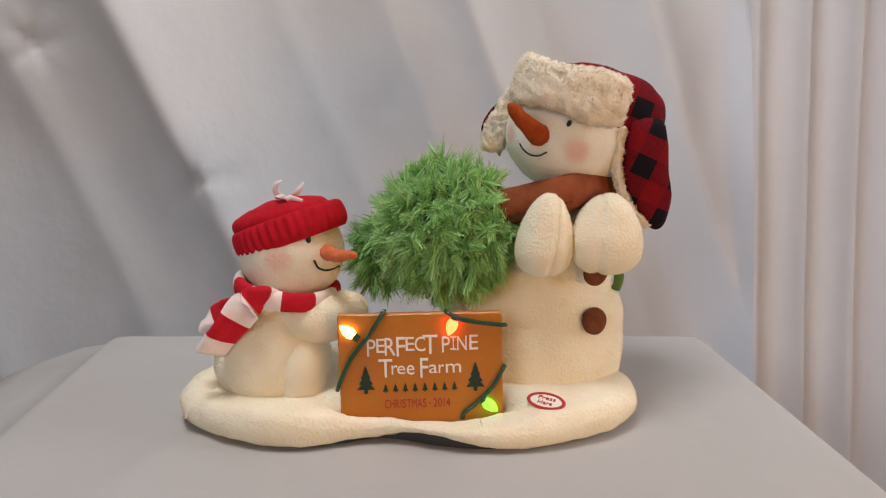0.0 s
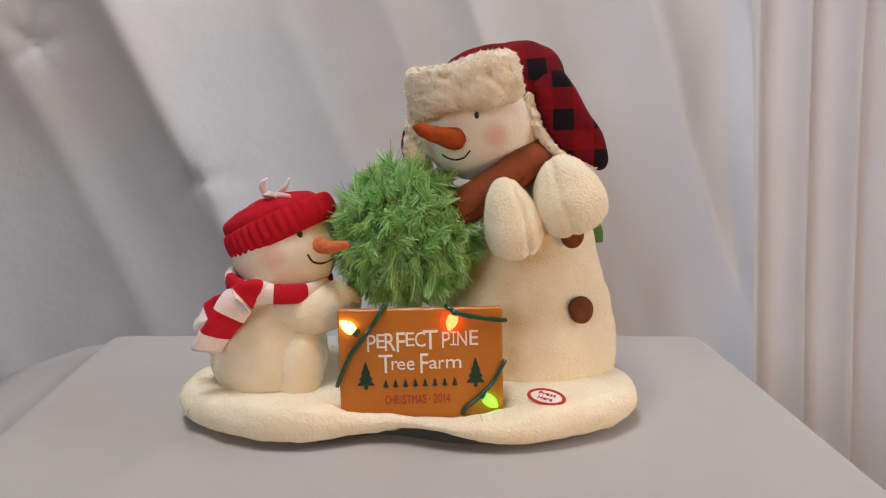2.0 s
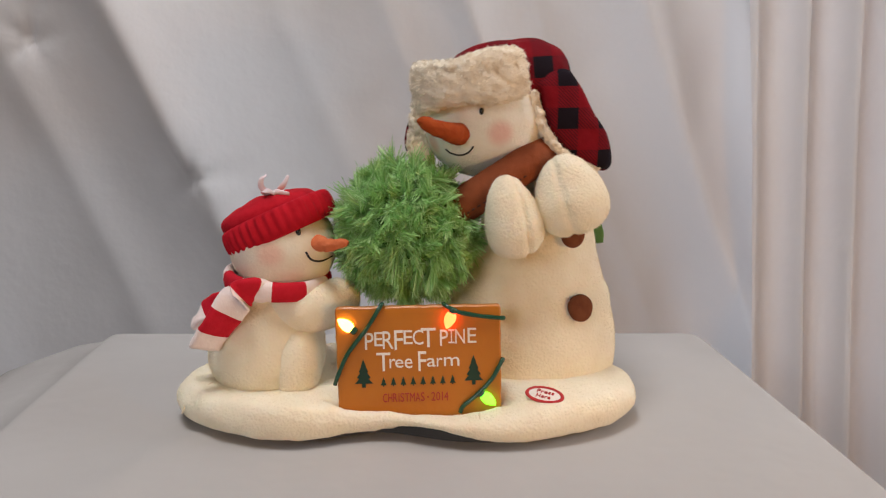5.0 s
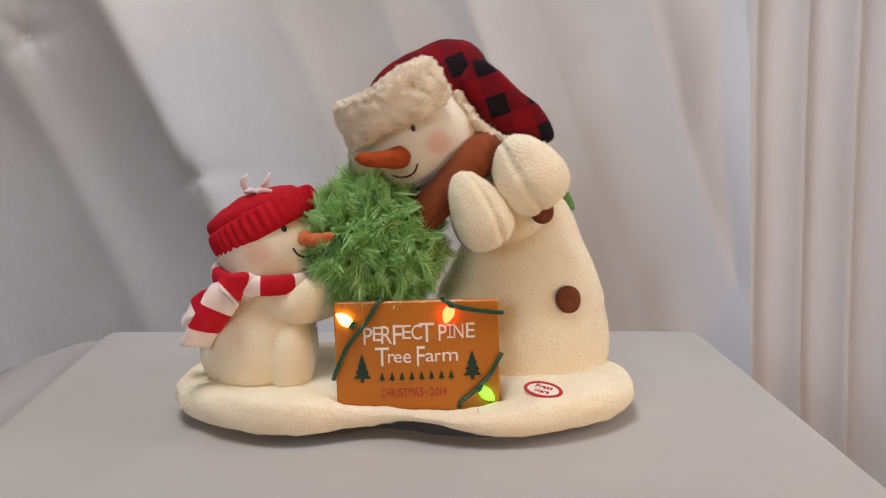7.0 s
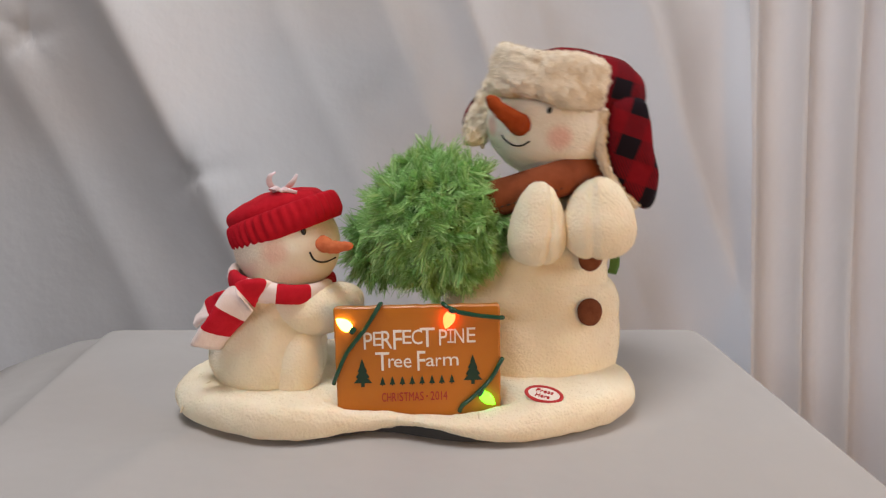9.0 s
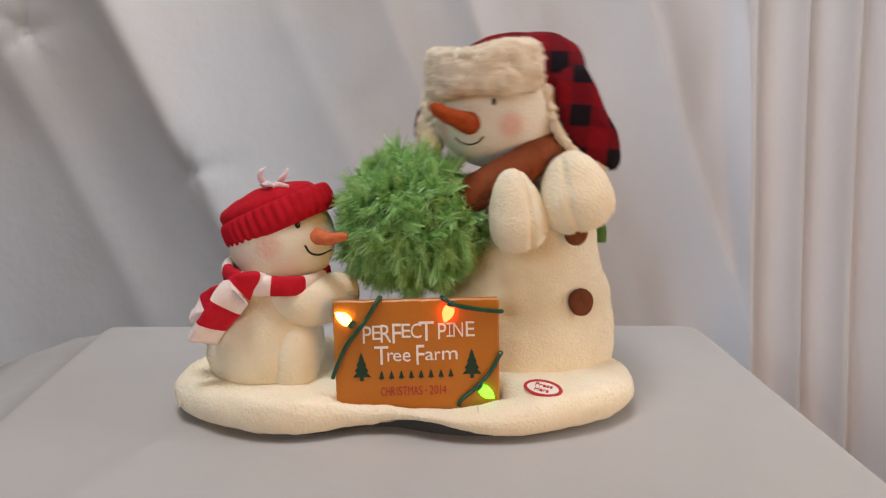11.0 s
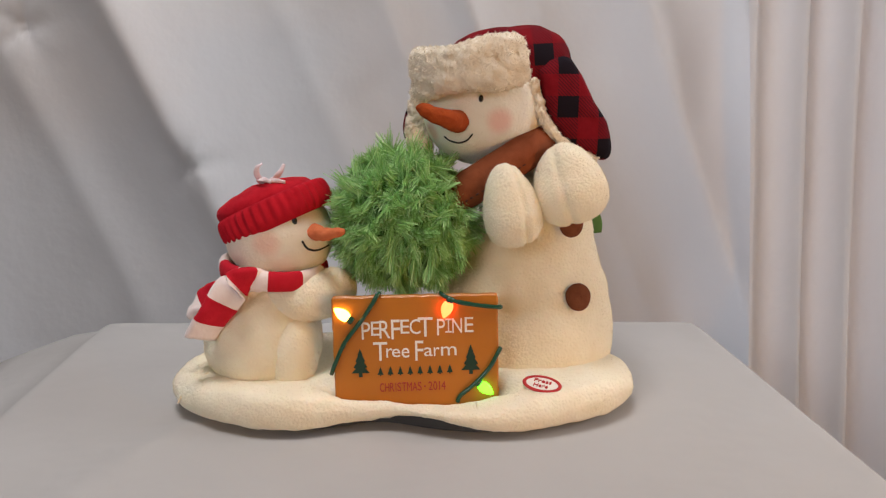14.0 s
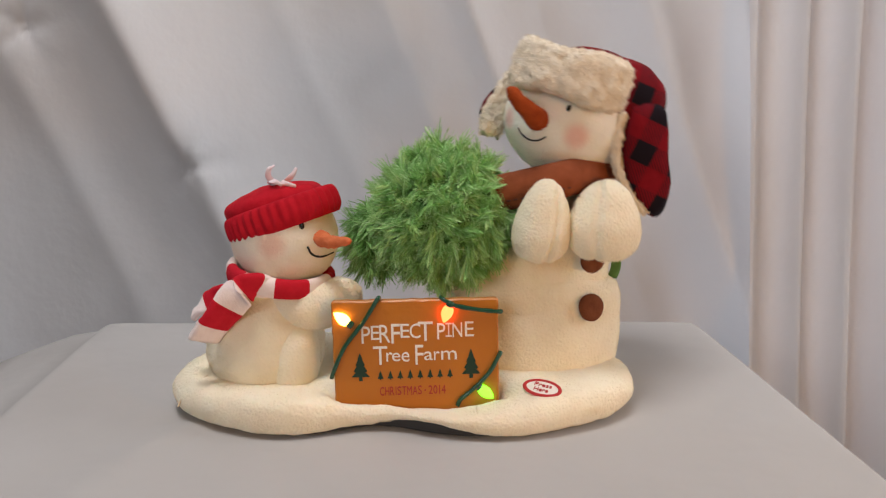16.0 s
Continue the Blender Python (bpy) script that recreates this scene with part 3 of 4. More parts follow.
        part("cord", bumpy(bm, 0.0002, 200), CORD, board, "glossy dark green cord")

    def bulb(x, y, ang, mat, label):
        bm = bmesh.new()
        rows = []
        for k in range(15):
            u = k / 14
            r = 0.0042 * (math.sin(math.pi * min(1, u * 0.93 + 0.07)) ** 0.7) * (1.05 - 0.35 * u) + 0.0001
            rows.append([face @ pose(x, y, 0.0018, 0, 0, ang) @ Vector((0.0128 * (u - 0.5), r * math.cos(b), 0.7 * r * math.sin(b))) for b in (2 * math.pi * i / 16 for i in range(16))])
        part("bulb", grid_surface(bm, rows, caps=True), mat, board, label)
        bm = bmesh.new()
        rows = []
        for k in range(5):
            r = (0.0022, 0.0028, 0.0026, 0.0028, 0.0018)[k]
            rows.append([face @ pose(x, y, 0.0018, 0, 0, ang) @ Vector((-0.0088 + 0.0011 * k, r * math.cos(b), 0.8 * r * math.sin(b))) for b in (2 * math.pi * i / 12 for i in range(12))])
        part("bulb_socket", grid_surface(bm, rows, caps=True), CORD, board)

    bulb(-0.0478, 0.0275, 142, BULB_YELLOW, "glowing amber yellow light bulb")
    bulb(0.0210, 0.0292, 250, BULB_RED, "glowing red light bulb")
    bulb(0.0460, -0.0255, -40, BULB_GREEN, "glowing green light bulb")


sign()
MOVING = {}
# how the parts swing
LOOK = Vector((0, math.cos(radians(11.8)), -math.sin(radians(11.8))))
RIGHT = Vector((1, 0, 0))
DOWN = LOOK.cross(RIGHT)
# each moving part: the point it turns about, degrees a unit of lean, and its shift to the right and down in millimetres, linear and squared
SWINGS = {
    "big_head": ((0.0362, 0.0, 0.1945), 16.4, (33.6, -0.3), (-2.0, 4.8)),
    "chest": ((0.0500, -0.005, 0.1650), 13.0, (22.5, -1.8), (5.0, 2.2)),
    "big_body": ((0.0780, 0.030, 0.0150), 6.8, (0.0, 0.0), (1.8, 0.0)),
    "waist": ((0.0750, 0.030, 0.0900), 9.5, (5.0, -0.3), (2.0, 0.8)),
    "tree": ((-0.0150, 0.0, 0.1270), 3.9, (19.3, -0.5), (-6.6, 3.1)),
    "small_head": ((-0.1150, 0.0, 0.1230), 3.4, (5.4, -1.4), (0.1, 0.5)),
    "tree_tip": ((-0.0600, 0.020, 0.1100), 2.5, (5.0, -1.0), (0.5, 0.4)),
    "small_body": ((-0.1270, 0.0, 0.0500), 2.2, (3.1, -0.9), (2.0, 0.2)),
}


def swing_pose(name, q):
    """Where a part of the toy stands, in the world, at a lean."""
    centre, turn, (rx, rx2), (dn, dn2) = SWINGS[name]
    c = Vector(centre)
    shift = (RIGHT * (rx * q + rx2 * q * q) + DOWN * (dn * q + dn2 * q * q)) / 1000
    return Matrix.Translation(c + shift) @ Matrix.Rotation(radians(turn * q), 4, LOOK) @ Matrix.Translation(-c)


# big snowman
def button(centre, r, turn, parent):
    m = pose(*centre, *turn)
    bm = bmesh.new()
    rows = []
    for g, z in ((0.02, 0.0022), (0.6, 0.0021), (0.9, 0.0014), (1.0, 0.0), (0.98, -0.002)):
        rows.append([m @ Vector((r * g * math.cos(a) * (1 + 0.03 * math.sin(3 * a)), r * g * math.sin(a), z)) for a in (2 * math.pi * j / 32 for j in range(32))])
    part("button", grid_surface(bm, rows, caps=True), BROWN, parent, "round brown felt button")


# the pear-shaped body at a slight lean: height, half width, middle
PEAR = ((0.0120, 0.0580, 0.0610), (0.0150, 0.0655, 0.0612), (0.0230, 0.0692, 0.0615), (0.0370, 0.0700, 0.0620), (0.0520, 0.0682, 0.0624), (0.0700, 0.0628, 0.0630), (0.0850, 0.0580, 0.0640),
        (0.1000, 0.0520, 0.0650), (0.1150, 0.0450, 0.0665), (0.1300, 0.0372, 0.0700), (0.1450, 0.0280, 0.0710), (0.1520, 0.0150, 0.0715))
PEAR_LEAN = -0.5


def pear(rows_of, swing):
    """One stretch of the body as a closed form, turned back to its place at no lean."""
    back = swing_pose(swing, PEAR_LEAN).inverted()
    bm = bmesh.new()
    fine = curve_points([(half, mid, z) for z, half, mid in rows_of], 56)
    rows = []
    for half, mid, z in fine:
        row = []
        for k in range(96):
            a = 2 * math.pi * k / 96
            c, d = math.cos(a), math.sin(a)
            row.append(back @ Vector((mid + half * math.copysign(abs(c) ** 0.95, c), 0.036 + 0.82 * half * math.copysign(abs(d) ** 0.95, d), z)))
        rows.append(row)
    return grid_surface(bm, rows, caps=True)


def mitten(centre, radii, turn, groove, seed):
    """A stuffed mitten, narrow at its wrist end, with a sewn groove between thumb and palm."""
    bm = bmesh.new()
    blob(bm, (0, 0, 0), radii, (0, 0, 0), 2.3, 64, 48, 0.27)
    for v in bm.verts:
        x, z = v.co.x / radii[0], v.co.z / radii[2]
        if v.co.y < 0.3 * radii[1]:
            near = math.exp(-((x - groove * (1 - 0.35 * z * z)) / 0.09) ** 2)
            v.co.y += 0.0022 * near
            v.co *= 1 - 0.035 * near
    bmesh.ops.transform(bm, matrix=pose(*centre, *turn), verts=bm.verts)
    bumpy(bm, 0.0009, 60, seed)
    bumpy(bm, 0.00022, 450, 2.0)
    return furry(bm, 1.5, 0.0011, 0.00022, 4)


def big_body():
    bm = pear(PEAR[:6] + ((0.0800, 0.0600, 0.0636), (0.0890, 0.0556, 0.0642), (0.0955, 0.0460, 0.0650), (0.0985, 0.0150, 0.0655)), "big_body")
    bumpy(bm, 0.0007, 45, 1.0)
    bumpy(bm, 0.00025, 420, 2.0)
    furry(bm, 1.5, 0.0011, 0.00022, 2)
    low = placed(part("big_snowman_body", bm, FLEECE, toy, "round cream fleece snowman body"))
    button((0.0980, -0.0115, 0.0770), 0.0098, (74, 0, 22), low)
    MOVING["big_body"] = low
    bm = pear(((0.0480, 0.0150, 0.0630), (0.0500, 0.0450, 0.0630), (0.0560, 0.0600, 0.0630), (0.0640, 0.0630, 0.0630), (0.0710, 0.0626, 0.0630)) + PEAR[6:], "waist")
    bumpy(bm, 0.0007, 48, 7.0)
    bumpy(bm, 0.00025, 420, 9.0)
    furry(bm, 1.5, 0.0011, 0.00022, 12)
    MOVING["waist"] = placed(part("big_snowman_waist", bm, FLEECE, toy, "soft cream fleece snowman waist"))
    bm = bmesh.new()
    blob(bm, (0.068, 0.035, 0.134), (0.0400, 0.0380, 0.040), (0, -10, 0), 2.2, 64, 40, 0.12)
    bumpy(bm, 0.0008, 50, 5.0)
    bumpy(bm, 0.00025, 420, 6.0)
    furry(bm, 1.5, 0.0011, 0.00022, 3)
    top = placed(part("big_snowman_chest", bm, FLEECE, toy, "cream fleece snowman chest with two mitten arms"))
    button((0.0910, -0.0060, 0.1290), 0.0088, (84, 0, 16), top)
    for c, r, turn, groove, seed in (((0.0460, -0.0230, 0.1440), (0.0186, 0.0172, 0.0285), (0, -14, 0), 0.45, 4.0), ((0.0852, -0.0140, 0.1592), (0.0240, 0.0210, 0.0278), (0, -18, 0), -0.30, 7.7)):
        part("arm", mitten(c, r, turn, groove, seed), FLEECE, top, "stuffed cream fleece mitten arm")
    # green strap end behind
    bm = bmesh.new()
    sweep(bm, curve_points([(0.103, 0.052, 0.150), (0.112, 0.046, 0.138), (0.1180, 0.04, 0.124), (0.1175, 0.036, 0.116)], 20), 0.0042, 0.0014, (0.7, -0.6, 0.3), 10, 3)
    part("strap", bumpy(bm, 0.0004, 200), LEAF, top, "green felt strap")
    MOVING["chest"] = top


big_body()

HEAD_C, HEAD_R = Vector((0.0288, 0.030, 0.2043)), Vector((0.0450, 0.0420, 0.0395))


def on_head(x, z, lift=0.0, centre=None, radii=None):
    c, r = centre or HEAD_C, radii or HEAD_R
    w = max(0.1, 1 - abs((z - c.z) / r.z) ** 2.15) ** (1 / 2.15)
    d = max(0.02, w * w - ((x - c.x) / r.x) ** 2)
    return Vector((x, c.y - r.y * math.sqrt(d) - lift, z))


def carrot(points, r0, mat, parent, label):
    bm = bmesh.new()
    line = curve_points(points, 26)
    sweep(bm, line, lambda u: r0 * (1 - 0.55 * u) * min(1, ((1 - u) * 9 + 0.05)) ** 0.5, lambda u: r0 * (1 - 0.55 * u) * min(1, ((1 - u) * 9 + 0.05)) ** 0.5, (0, 0.3, 1), 20)
    bumpy(bm, 0.0007, 190, 4.0)
    part("nose", bm, mat, parent, label)


def bead(c, r, parent):
    part("eye", blob(bmesh.new(), c, r, (0, 0, 0), 2, 16, 12), BLACK, parent, "small black bead eye")


def sherpa_band(line, high, thick, side, seed):
    bm = bmesh.new()
    n = len(line)

    def end(u):
        return min(1, (min(u, 1 - u) * 16 + 0.15)) ** 0.5

    sweep(bm, line, lambda u: high * (0.92 + 0.08 * math.sin(9 * u + seed)) * (0.75 + 0.25 * end(u)), lambda u: thick * end(u), side, 40, 2.8)
    bumpy(bm, 0.0016, 120, seed)
    bumpy(bm, 0.0020, 330, seed + 2)
    bumpy(bm, 0.0007, 650, seed + 5)
    return furry(bm, 1.0, 0.0018, 0.0004, int(seed) + 20)


def big_head():
    bm = bmesh.new()
    blob(bm, HEAD_C, HEAD_R, (0, -3, 0), 2.15, 72, 48)
    bumpy(bm, 0.0006, 50, 8.0)
    bumpy(bm, 0.0002, 450, 9.0)
    furry(bm, 1.5, 0.0008, 0.0002, 5)
    head = placed(part("big_snowman_head", bm, FLEECE_BIG_FACE, toy, "cream fleece snowman head in a plaid trapper hat"))
    for cloth in (FLEECE_BIG_FACE, PILES[FLEECE_BIG_FACE.name]):
        blush(cloth, [(tuple(on_head(0.0368, 0.1985)), 0.0125), (tuple(on_head(-0.0085, 0.1885)), 0.010)], (0.80, 0.40, 0.34))
    bead(on_head(0.0233, 0.2128, 0.0004), (0.0016, 0.0014, 0.0024), head)
    carrot([(0.0090, -0.006, 0.1970), (0.0030, -0.017, 0.1985), (-0.0080, -0.024, 0.2020), (-0.0190, -0.028, 0.2065)], 0.0080, NOSE_BIG, head, "rust orange felt carrot nose")
    bm = bmesh.new()
    sweep(bm, curve_points([on_head(x, z, 0.0007) for x, z in ((0.0000, 0.1858), (0.0040, 0.1832), (0.0100, 0.1822), (0.0155, 0.1845), (0.0188, 0.1890))], 24), 0.0006, 0.0006, (0, 0, 1), 6)
    part("mouth", bm, THREAD, head, "thin black thread smile")
    # fur trim round the brow
    line = []
    for k in range(41):
        a = radians(202 + (297 - 202) * k / 40)
        line.append(Vector((0.0280 + 0.0520 * math.cos(a), 0.032 + 0.0500 * math.sin(a), 0.2355 + 0.0100 * math.cos(a))))
    part("fur_trim", sherpa_band(line, 0.0180, 0.0075, (-0.14, 0.05, 1), 1.0), SHERPA, head, "thick beige sherpa fur trim")
    # plaid crown and its back
    bm = bmesh.new()
    blob(bm, (0.0440, 0.046, 0.2330), (0.0470, 0.0450, 0.0295), (0, -6, 0), 2.7, 64, 40, 0.05)
    bumpy(bm, 0.0018, 40, 11.0)
    part("hat_crown", bm, PLAID_CROWN, head, "red and black buffalo plaid hat")
    # ear flaps with fur lining
    flap = [(0.0605, 0.2350), (0.0800, 0.2430), (0.0925, 0.2310), (0.1020, 0.2150), (0.1140, 0.1980), (0.1175, 0.1790), (0.1120, 0.1730), (0.0980, 0.1775), (0.0830, 0.1880), (0.0730, 0.2010), (0.0665, 0.2160)]
    bm = pad(bmesh.new(), flap, 0.0105, 0.0085, bend=0.10)
    part("ear_flap", bumpy(bm, 0.0010, 60, 3.0), PLAID, head, "red and black buffalo plaid ear flap")
    line = curve_points([(0.0590, 0.004, 0.2270), (0.0620, 0.003, 0.2130), (0.0670, 0.003, 0.2010), (0.0770, 0.004, 0.1890), (0.0920, 0.0060, 0.1790), (0.1090, 0.0100, 0.1735)], 40)
    part("fur_lining", sherpa_band(line, 0.0034, 0.0034, (0.6, -0.2, 0.4), 4.0), SHERPA, head, "beige sherpa fur lining")
    far = [(-0.0190, 0.2180), (-0.0120, 0.2160), (-0.0100, 0.1950), (-0.0120, 0.1800), (-0.0220, 0.1750), (-0.0300, 0.1830), (-0.0290, 0.2000)]
    part("ear_flap", bumpy(pad(bmesh.new(), far, 0.046, 0.006), 0.0008, 70), PLAID, head, "red and black buffalo plaid ear flap")
    line = curve_points([(-0.0140, 0.028, 0.2200), (-0.0180, 0.028, 0.2050), (-0.0200, 0.028, 0.1880), (-0.0150, 0.028, 0.1700)], 30)
    part("fur_lining", sherpa_band(line, 0.0085, 0.006, (1, 0, 0), 7.0), SHERPA, head, "beige sherpa fur lining")
    MOVING["big_head"] = head


big_head()


# tree
def tree():
    centre, radii = Vector((-0.0262, 0.004, 0.1295)), Vector((0.0497, 0.0440, 0.0490))
    rnd = random.Random(7)
    tip, tip_radii = Vector((-0.0510, 0.036, 0.1120)), Vector((0.0190, 0.0180, 0.0250))
    for name, says, swing, tufts, middle, size in (
            ("pine_tree", "bushy green yarn pine tree carried sideways", "tree", 1900, centre, radii),
            ("tree_tip", "shaded green yarn tip of the pine tree", "tree_tip", 360, tip, tip_radii)):
        verts, faces = [], []
        for k in range(tufts):
            z = 1 - 2 * (k + 0.5) / tufts
            a = k * 2.399963
            r = math.sqrt(1 - z * z)
            d = Vector((r * math.cos(a), r * math.sin(a), z)) + Vector((rnd.gauss(0, 0.05), rnd.gauss(0, 0.05), rnd.gauss(0, 0.05)))
            d.normalize()
            root = middle + Vector((d.x * size.x, d.y * size.y, d.z * size.z)) * 0.87
            # clumps lean together, and the pile hangs a little
            lean = Vector((noise.noise(d * 3.6 + Vector((3, 0, 0))), noise.noise(d * 3.6 + Vector((0, 7, 0))), noise.noise(d * 3.6 + Vector((0, 0, 11))))) * 1.7
            lean += Vector((rnd.gauss(-0.08, 0.55), rnd.gauss(0, 0.55), rnd.gauss(-0.05, 0.55)))
            main = d * 0.5 + lean
            if main.dot(d) < 0.25:
                main += d * (0.25 - main.dot(d))
            main.normalize()
            bend = Vector((rnd.gauss(0, 0.5), rnd.gauss(0, 0.5), rnd.gauss(-0.20, 0.6)))
            reach = rnd.uniform(0.0058, 0.0090)
            for b in range(34):
                way = (main + Vector((rnd.gauss(0, 0.11), rnd.gauss(0, 0.11), rnd.gauss(0, 0.11)))).normalized()
                long = reach * rnd.uniform(0.72, 1.02)
                wide = rnd.choice((0.00016, 0.00024, 0.00034, 0.00046))
                side = way.cross(Vector((rnd.gauss(0, 1), rnd.gauss(0, 1), rnd.gauss(0, 1)))).normalized()
                curl = bend * 1.25 + Vector((rnd.gauss(0, 0.25), rnd.gauss(0, 0.25), rnd.gauss(0, 0.25)))
                start = root + Vector((rnd.gauss(0, 0.0011), rnd.gauss(0, 0.0011), rnd.gauss(0, 0.0011)))
                i0 = len(verts)
                for s, g in ((0.0, 0.8), (0.4, 1.0), (0.75, 0.95)):
                    p = start + way * long * s + curl * long * s * s
                    verts += [p - side * wide * g, p + side * wide * g]
                p = start + way * long + curl * long
                verts += [p - side * wide * 0.7, p + side * wide * 0.7]
                faces += [(i0 + s, i0 + s + 1, i0 + s + 3, i0 + s + 2) for s in (0, 2, 4)]
        core = blob(bmesh.new(), middle, size * 0.86, (0, 0, 0), 2, 40, 28)
        ob = placed(part(name, core, TUFT_CORE, toy, says))
        me = bpy.data.meshes.new("needles")
        me.from_pydata(verts, [], faces)
        me.materials.append(TUFT)
        needles = new("needles", me)
        needles.parent = ob
        tagged(needles, "soft tangled bright green yarn needles", kind="stuff")
        MOVING[swing] = ob
    line = curve_points([(0.0040, 0.000, 0.1400), (0.0150, -0.005, 0.1500), (0.0320, -0.010, 0.1620), (0.0490, -0.008, 0.1735), (0.0640, 0.008, 0.1815), (0.0770, 0.026, 0.1860)], 46)
    bm = bmesh.new()
    sweep(bm, line, 0.0128, 0.0120, (0, 0.1, 1), 28)
    trunk = part("trunk", bumpy(bm, 0.0006, 80), TRUNK, MOVING["chest"], "russet brown felt tree trunk")
    bm = bmesh.new()
    off = [p + Vector((0.0026, -0.0126, -0.0040)) for p in line]
    for k in range(4, 36, 2):
        sweep(bm, [off[k].lerp(off[k + 1], u) for u in (0.0, 0.5, 1.0)], 0.0005, 0.0005, (0, 0, 1), 6)
    part("stitching", bm, STITCH, MOVING["chest"], "dark stitched seam")


tree()


# small snowman
S_C, S_R = Vector((-0.1122, 0.000, 0.1190)), Vector((0.0372, 0.0355, 0.0330))


def small_body():
    bm = bmesh.new()
    blob(bm, (-0.1245, -0.006, 0.0540), (0.0405, 0.0380, 0.0430), (0, 3, 0), 2.5, 64, 40, 0.14)
    bumpy(bm, 0.0008, 55, 12.0)
    bumpy(bm, 0.00022, 430, 13.0)
    furry(bm, 1.5, 0.0011, 0.00022, 6)
    body = placed(part("small_snowman_body", bm, FLEECE, toy, "round cream fleece snowman body with striped scarf"))
    bm = bmesh.new()
    blob(bm, (-0.1010, -0.0235, 0.0410), (0.0170, 0.0210, 0.0280), (0, 3, 0), 2.4, 40, 28, 0.05)
    part("leg", furry(bumpy(bm, 0.0008, 60), 1.5, 0.0011, 0.00022, 8), FLEECE, body, "stuffed cream fleece leg")
    bm = bmesh.new()
    line = curve_points([(-0.1130, -0.0160, 0.0800), (-0.1010, -0.0240, 0.0815), (-0.0870, -0.0230, 0.0805), (-0.0730, -0.0120, 0.0820), (-0.062, 0.004, 0.086)], 30)
    sweep(bm, line, lambda u: 0.0168 * min(1, u * 7 + 0.25, (1 - u) * 5 + 0.02) ** 0.5, lambda u: 0.0140 * min(1, u * 7 + 0.25, (1 - u) * 5 + 0.02) ** 0.5, (0, 0, 1), 24)
    part("arm", furry(bumpy(bm, 0.0007, 60), 1.5, 0.0011, 0.00022, 9), FLEECE, body, "stuffed cream fleece arm")
    # scarf: a collar and two tails in red and pale stripes
    line = []
    for k in range(61):
        a = 2 * math.pi * k / 60
        line.append(Vector((-0.1160 + 0.0335 * math.cos(a), -0.003 + 0.0375 * math.sin(a), 0.0965 - 0.003 * math.cos(a))))
    bm = bmesh.new()
    sweep(bm, line, 0.0068, 0.0042, (0, 0, 1), 12, 2.6, index=lambda i, j: ((i + 2) // 6) % 2)
    part("scarf_collar", bumpy(bm, 0.0004, 120), [RED_FELT, PALE_FELT], body, "red and pale pink striped scarf")
    bm = bmesh.new()
    line = curve_points([(-0.1165, -0.0350, 0.0945), (-0.1250, -0.0425, 0.0980), (-0.1340, -0.0450, 0.0940), (-0.1425, -0.0460, 0.0820), (-0.1520, -0.0450, 0.0690), (-0.1590, -0.0430, 0.0580)], 53)
    sweep(bm, line, lambda u: 0.0080 + 0.0033 * min(1, u * 2.5), lambda u: 0.0034 if u < 0.97 else 0.002, (0.72, 0.1, 0.62), 16, 3.2, index=lambda i, j: (1, 0, 1, 0, 1)[min(4, max(0, (i + 3) // 11))])
    part("scarf_tail", bumpy(bm, 0.0006, 90), [RED_FELT, PALE_FELT], body, "red and pale pink striped scarf tail")
    bm = bmesh.new()
    line = curve_points([(-0.1380, -0.0220, 0.0900), (-0.1500, -0.0280, 0.0860), (-0.1610, -0.0280, 0.0795), (-0.1700, -0.0260, 0.0700)], 31)
    sweep(bm, line, 0.0075, 0.0028, (0.6, 0.1, 0.75), 14, 3.2, index=lambda i, j: (0, 0, 1)[min(2, i // 10)])
    part("scarf_tail", bumpy(bm, 0.0006, 90), [RED_FELT, PALE_FELT], body, "red and pale pink striped scarf tail")
    MOVING["small_body"] = body


small_body()


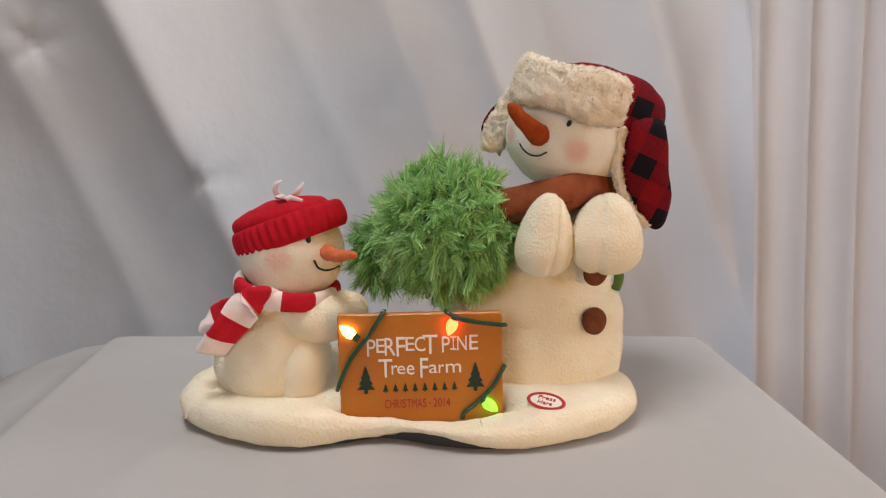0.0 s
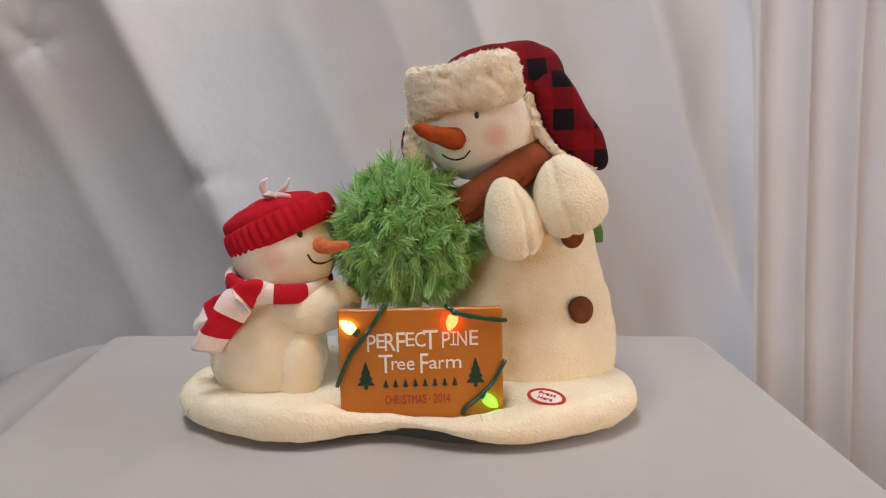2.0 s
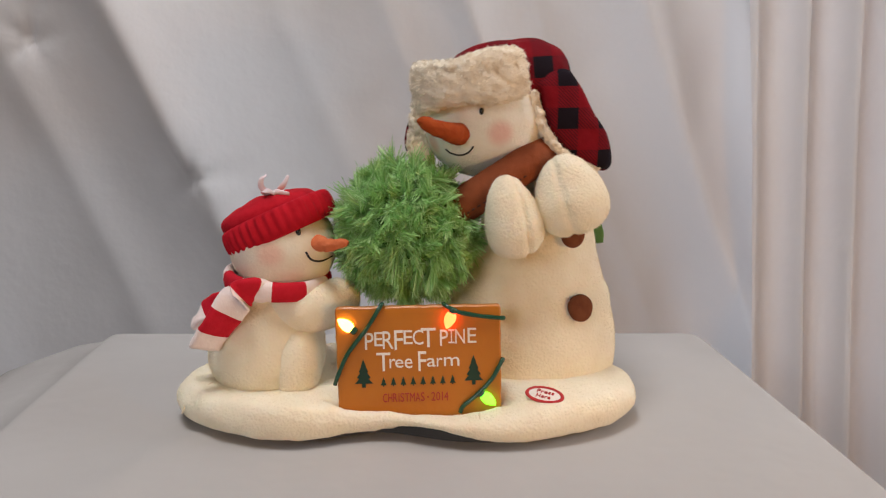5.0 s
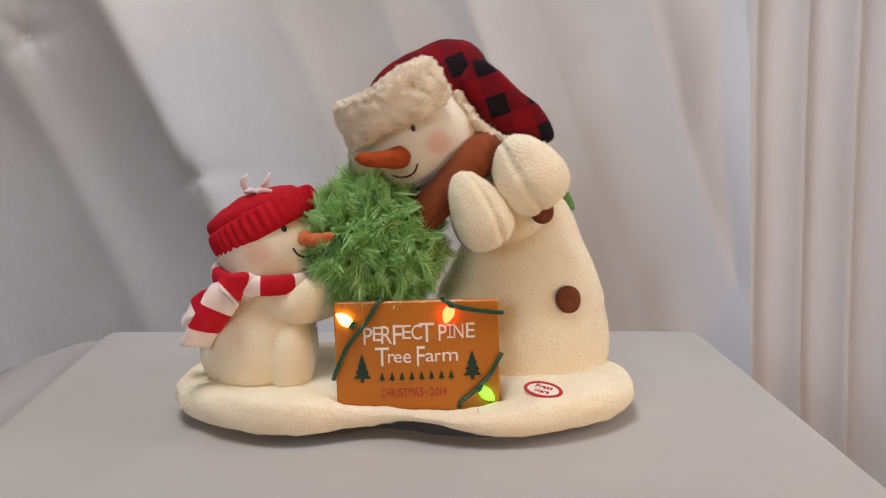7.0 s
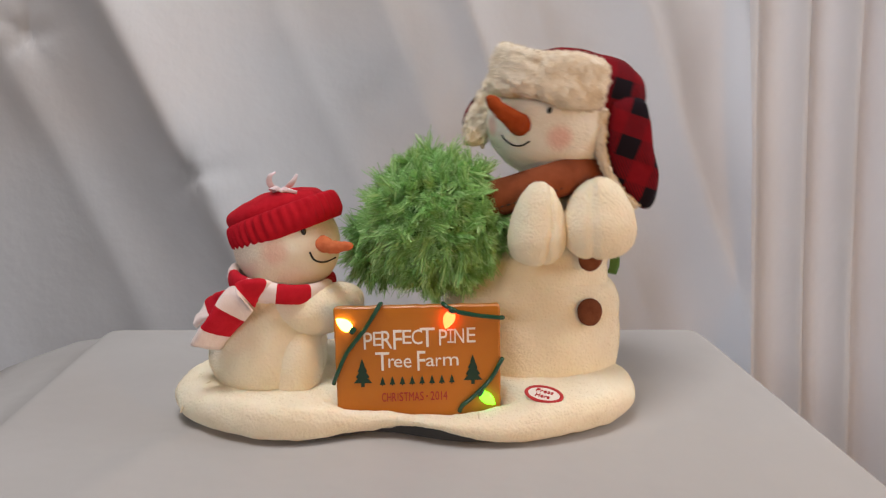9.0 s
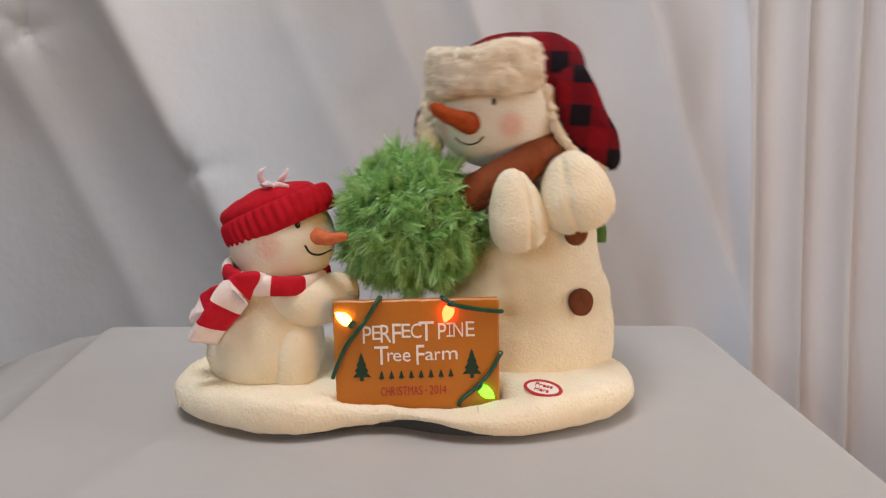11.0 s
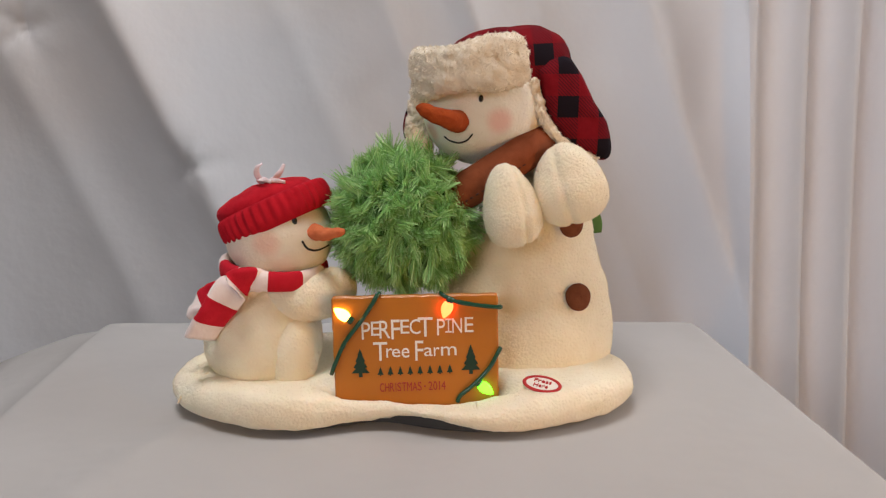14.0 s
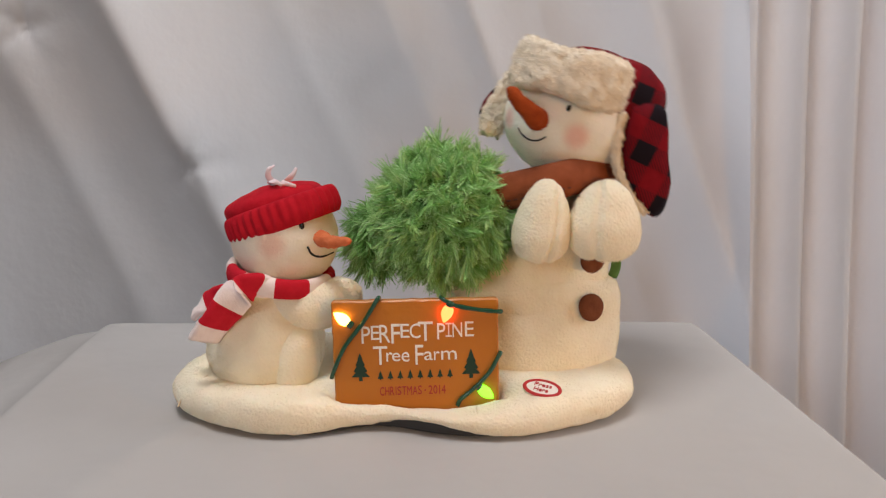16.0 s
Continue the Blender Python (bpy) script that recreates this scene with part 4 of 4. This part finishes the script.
def small_head():
    bm = bmesh.new()
    blob(bm, S_C, S_R, (0, -4, 0), 2.15, 64, 40)
    bumpy(bm, 0.0006, 55, 15.0)
    bumpy(bm, 0.0002, 450, 16.0)
    furry(bm, 1.5, 0.0008, 0.0002, 7)
    head = placed(part("small_snowman_head", bm, FLEECE_SMALL_FACE, toy, "cream fleece snowman head in a red knit beanie"))

    def face(x, z, lift=0.0):
        return on_head(x, z, lift, S_C, S_R)

    for cloth in (FLEECE_SMALL_FACE, PILES[FLEECE_SMALL_FACE.name]):
        blush(cloth, [(tuple(face(-0.1140, 0.1210)), 0.0135)], (0.82, 0.46, 0.36))
    bead(face(-0.0960, 0.1345, 0.0004), (0.0019, 0.0015, 0.0027), head)
    carrot([(-0.0840, -0.022, 0.1258), (-0.0745, -0.032, 0.1265), (-0.0615, -0.0390, 0.1300)], 0.0058, NOSE_SMALL, head, "orange felt carrot nose")
    bm = bmesh.new()
    sweep(bm, curve_points([face(x, z, 0.0007) for x, z in ((-0.0910, 0.1210), (-0.0880, 0.1155), (-0.0825, 0.1130), (-0.0765, 0.1140))], 20), 0.0007, 0.0007, (0, 0, 1), 6)
    part("mouth", bm, THREAD, head, "thin black thread smile")
    m = pose(-0.1128, 0.002, 0.1308, -6, -25, 0) @ Matrix.Scale(0.975, 4)
    bm = bmesh.new()
    rows = []
    prof = ((0.0372, -0.0055), (0.0392, -0.0053), (0.0400, -0.0020), (0.0405, 0.004), (0.0398, 0.0105), (0.0375, 0.0140), (0.0345, 0.0145))
    fine = curve_points([(r, 0, z) for r, z in prof], 19)
    for p in fine:
        row = []
        for j in range(320):
            a = 2 * math.pi * j / 320
            r = p.x + (0.0019 * math.cos(a * 19) ** 2 + 0.0002) * min(1.0, max(0.0, (p.z + 0.0050) / 0.004), max(0.0, (p.x - 0.0340) / 0.004))
            row.append(m @ Vector((r * math.cos(a), 0.95 * r * math.sin(a), p.z)))
        rows.append(row)
    part("hat_brim", grid_surface(bm, rows), RED_KNIT, head, "ribbed red knit brim")
    bm = bmesh.new()
    rows = []
    for p in curve_points([(0.0352, 0, 0.0095), (0.0356, 0, 0.0145), (0.0322, 0, 0.0205), (0.0230, 0, 0.0250), (0.0090, 0, 0.0272), (0.0006, 0, 0.0276)], 26):
        rows.append([m @ Vector((p.x * math.cos(a) - 0.45 * (p.z - 0.0075), 0.95 * p.x * math.sin(a), p.z)) for a in (2 * math.pi * j / 64 for j in range(64))])
    part("hat_crown", bumpy(grid_surface(bm, rows, caps=True), 0.0014, 60, 2.0), RED_KNIT, head, "soft red knit crown")
    for pts in ([(-0.1190, -0.006, 0.1565), (-0.1235, -0.010, 0.1620), (-0.1230, -0.012, 0.1675), (-0.1195, -0.012, 0.1705)], [(-0.1170, -0.006, 0.1565), (-0.1110, -0.011, 0.1610), (-0.1070, -0.013, 0.1655), (-0.1045, -0.013, 0.1705)],
                [(-0.1190, -0.010, 0.1570), (-0.1150, -0.016, 0.1595), (-0.1100, -0.018, 0.1600), (-0.1030, -0.019, 0.1590)], [(-0.1190, -0.010, 0.1570), (-0.1210, -0.016, 0.1600), (-0.1170, -0.020, 0.1610), (-0.1120, -0.021, 0.1590)]):
        bm = bmesh.new()
        sweep(bm, curve_points(pts, 16), lambda u: 0.0028 * (1 - 0.6 * u), 0.0004, (1, -0.2, 0.5), 8, 3)
        part("ribbon", bm, RIBBON, head, "pale pink ribbon tuft")
    MOVING["small_head"] = head


small_head()


# ---- what moves ----
# the lean of the big snowman, in hundredths of the way across, every tenth of a second
LEAN = (
    (0.0, "161 159 160 160 158 160 159 160 160 159"),
    (1.0, "111 46 4 12 63 101 139 152 84 21"),
    (2.0, "-2 35 79 118 153 126 63 14 6 68"),
    (3.0, "108 143 150 85 22 0 37 80 117 153"),
    (4.0, "128 64 16 16 50 85 115 95 40 5"),
    (5.0, "10 45 70 45 -5 -50 -75 -60 -40 -60"),
    (6.0, "-95 -80 -70 -97 -121 -124 -90 -57 -44 -92"),
    (7.0, "-108 -133 -102 -73 -43 -73 -98 -126 -117 -87"),
    (8.0, "-46 -51 -95 -115 -133 -100 -72 -27 33 85"),
    (9.0, "130 153 160 130 75 25 5 40 85 125"),
    (10.0, "150 115 60 15 5 45 90 130 145 95"),
    (11.0, "35 8 55 134 164 108 46 5 13 69"),
    (12.0, "109 143 157 89 29 3 34 79 119 152"),
    (13.0, "141 74 19 4 49 92 129 159 116 52"),
    (14.0, "14 14 63 102 139 148 80 24 4 7"),
    (15.0, "-52 -85 -112 -130 -97 -70 -31 32 84 131"),
    (16.0, "166"))


def motions():
    times = []
    for start, text in LEAN:
        for k, q in enumerate(text.split()):
            times.append((start + 0.1 * k, int(q) / 100))
    walk(toy, [(t, rock(q)) for t, q in times])
    for name in SWINGS:
        walk(MOVING[name], [(t, rock(q).inverted() @ swing_pose(name, q)) for t, q in times])


motions()
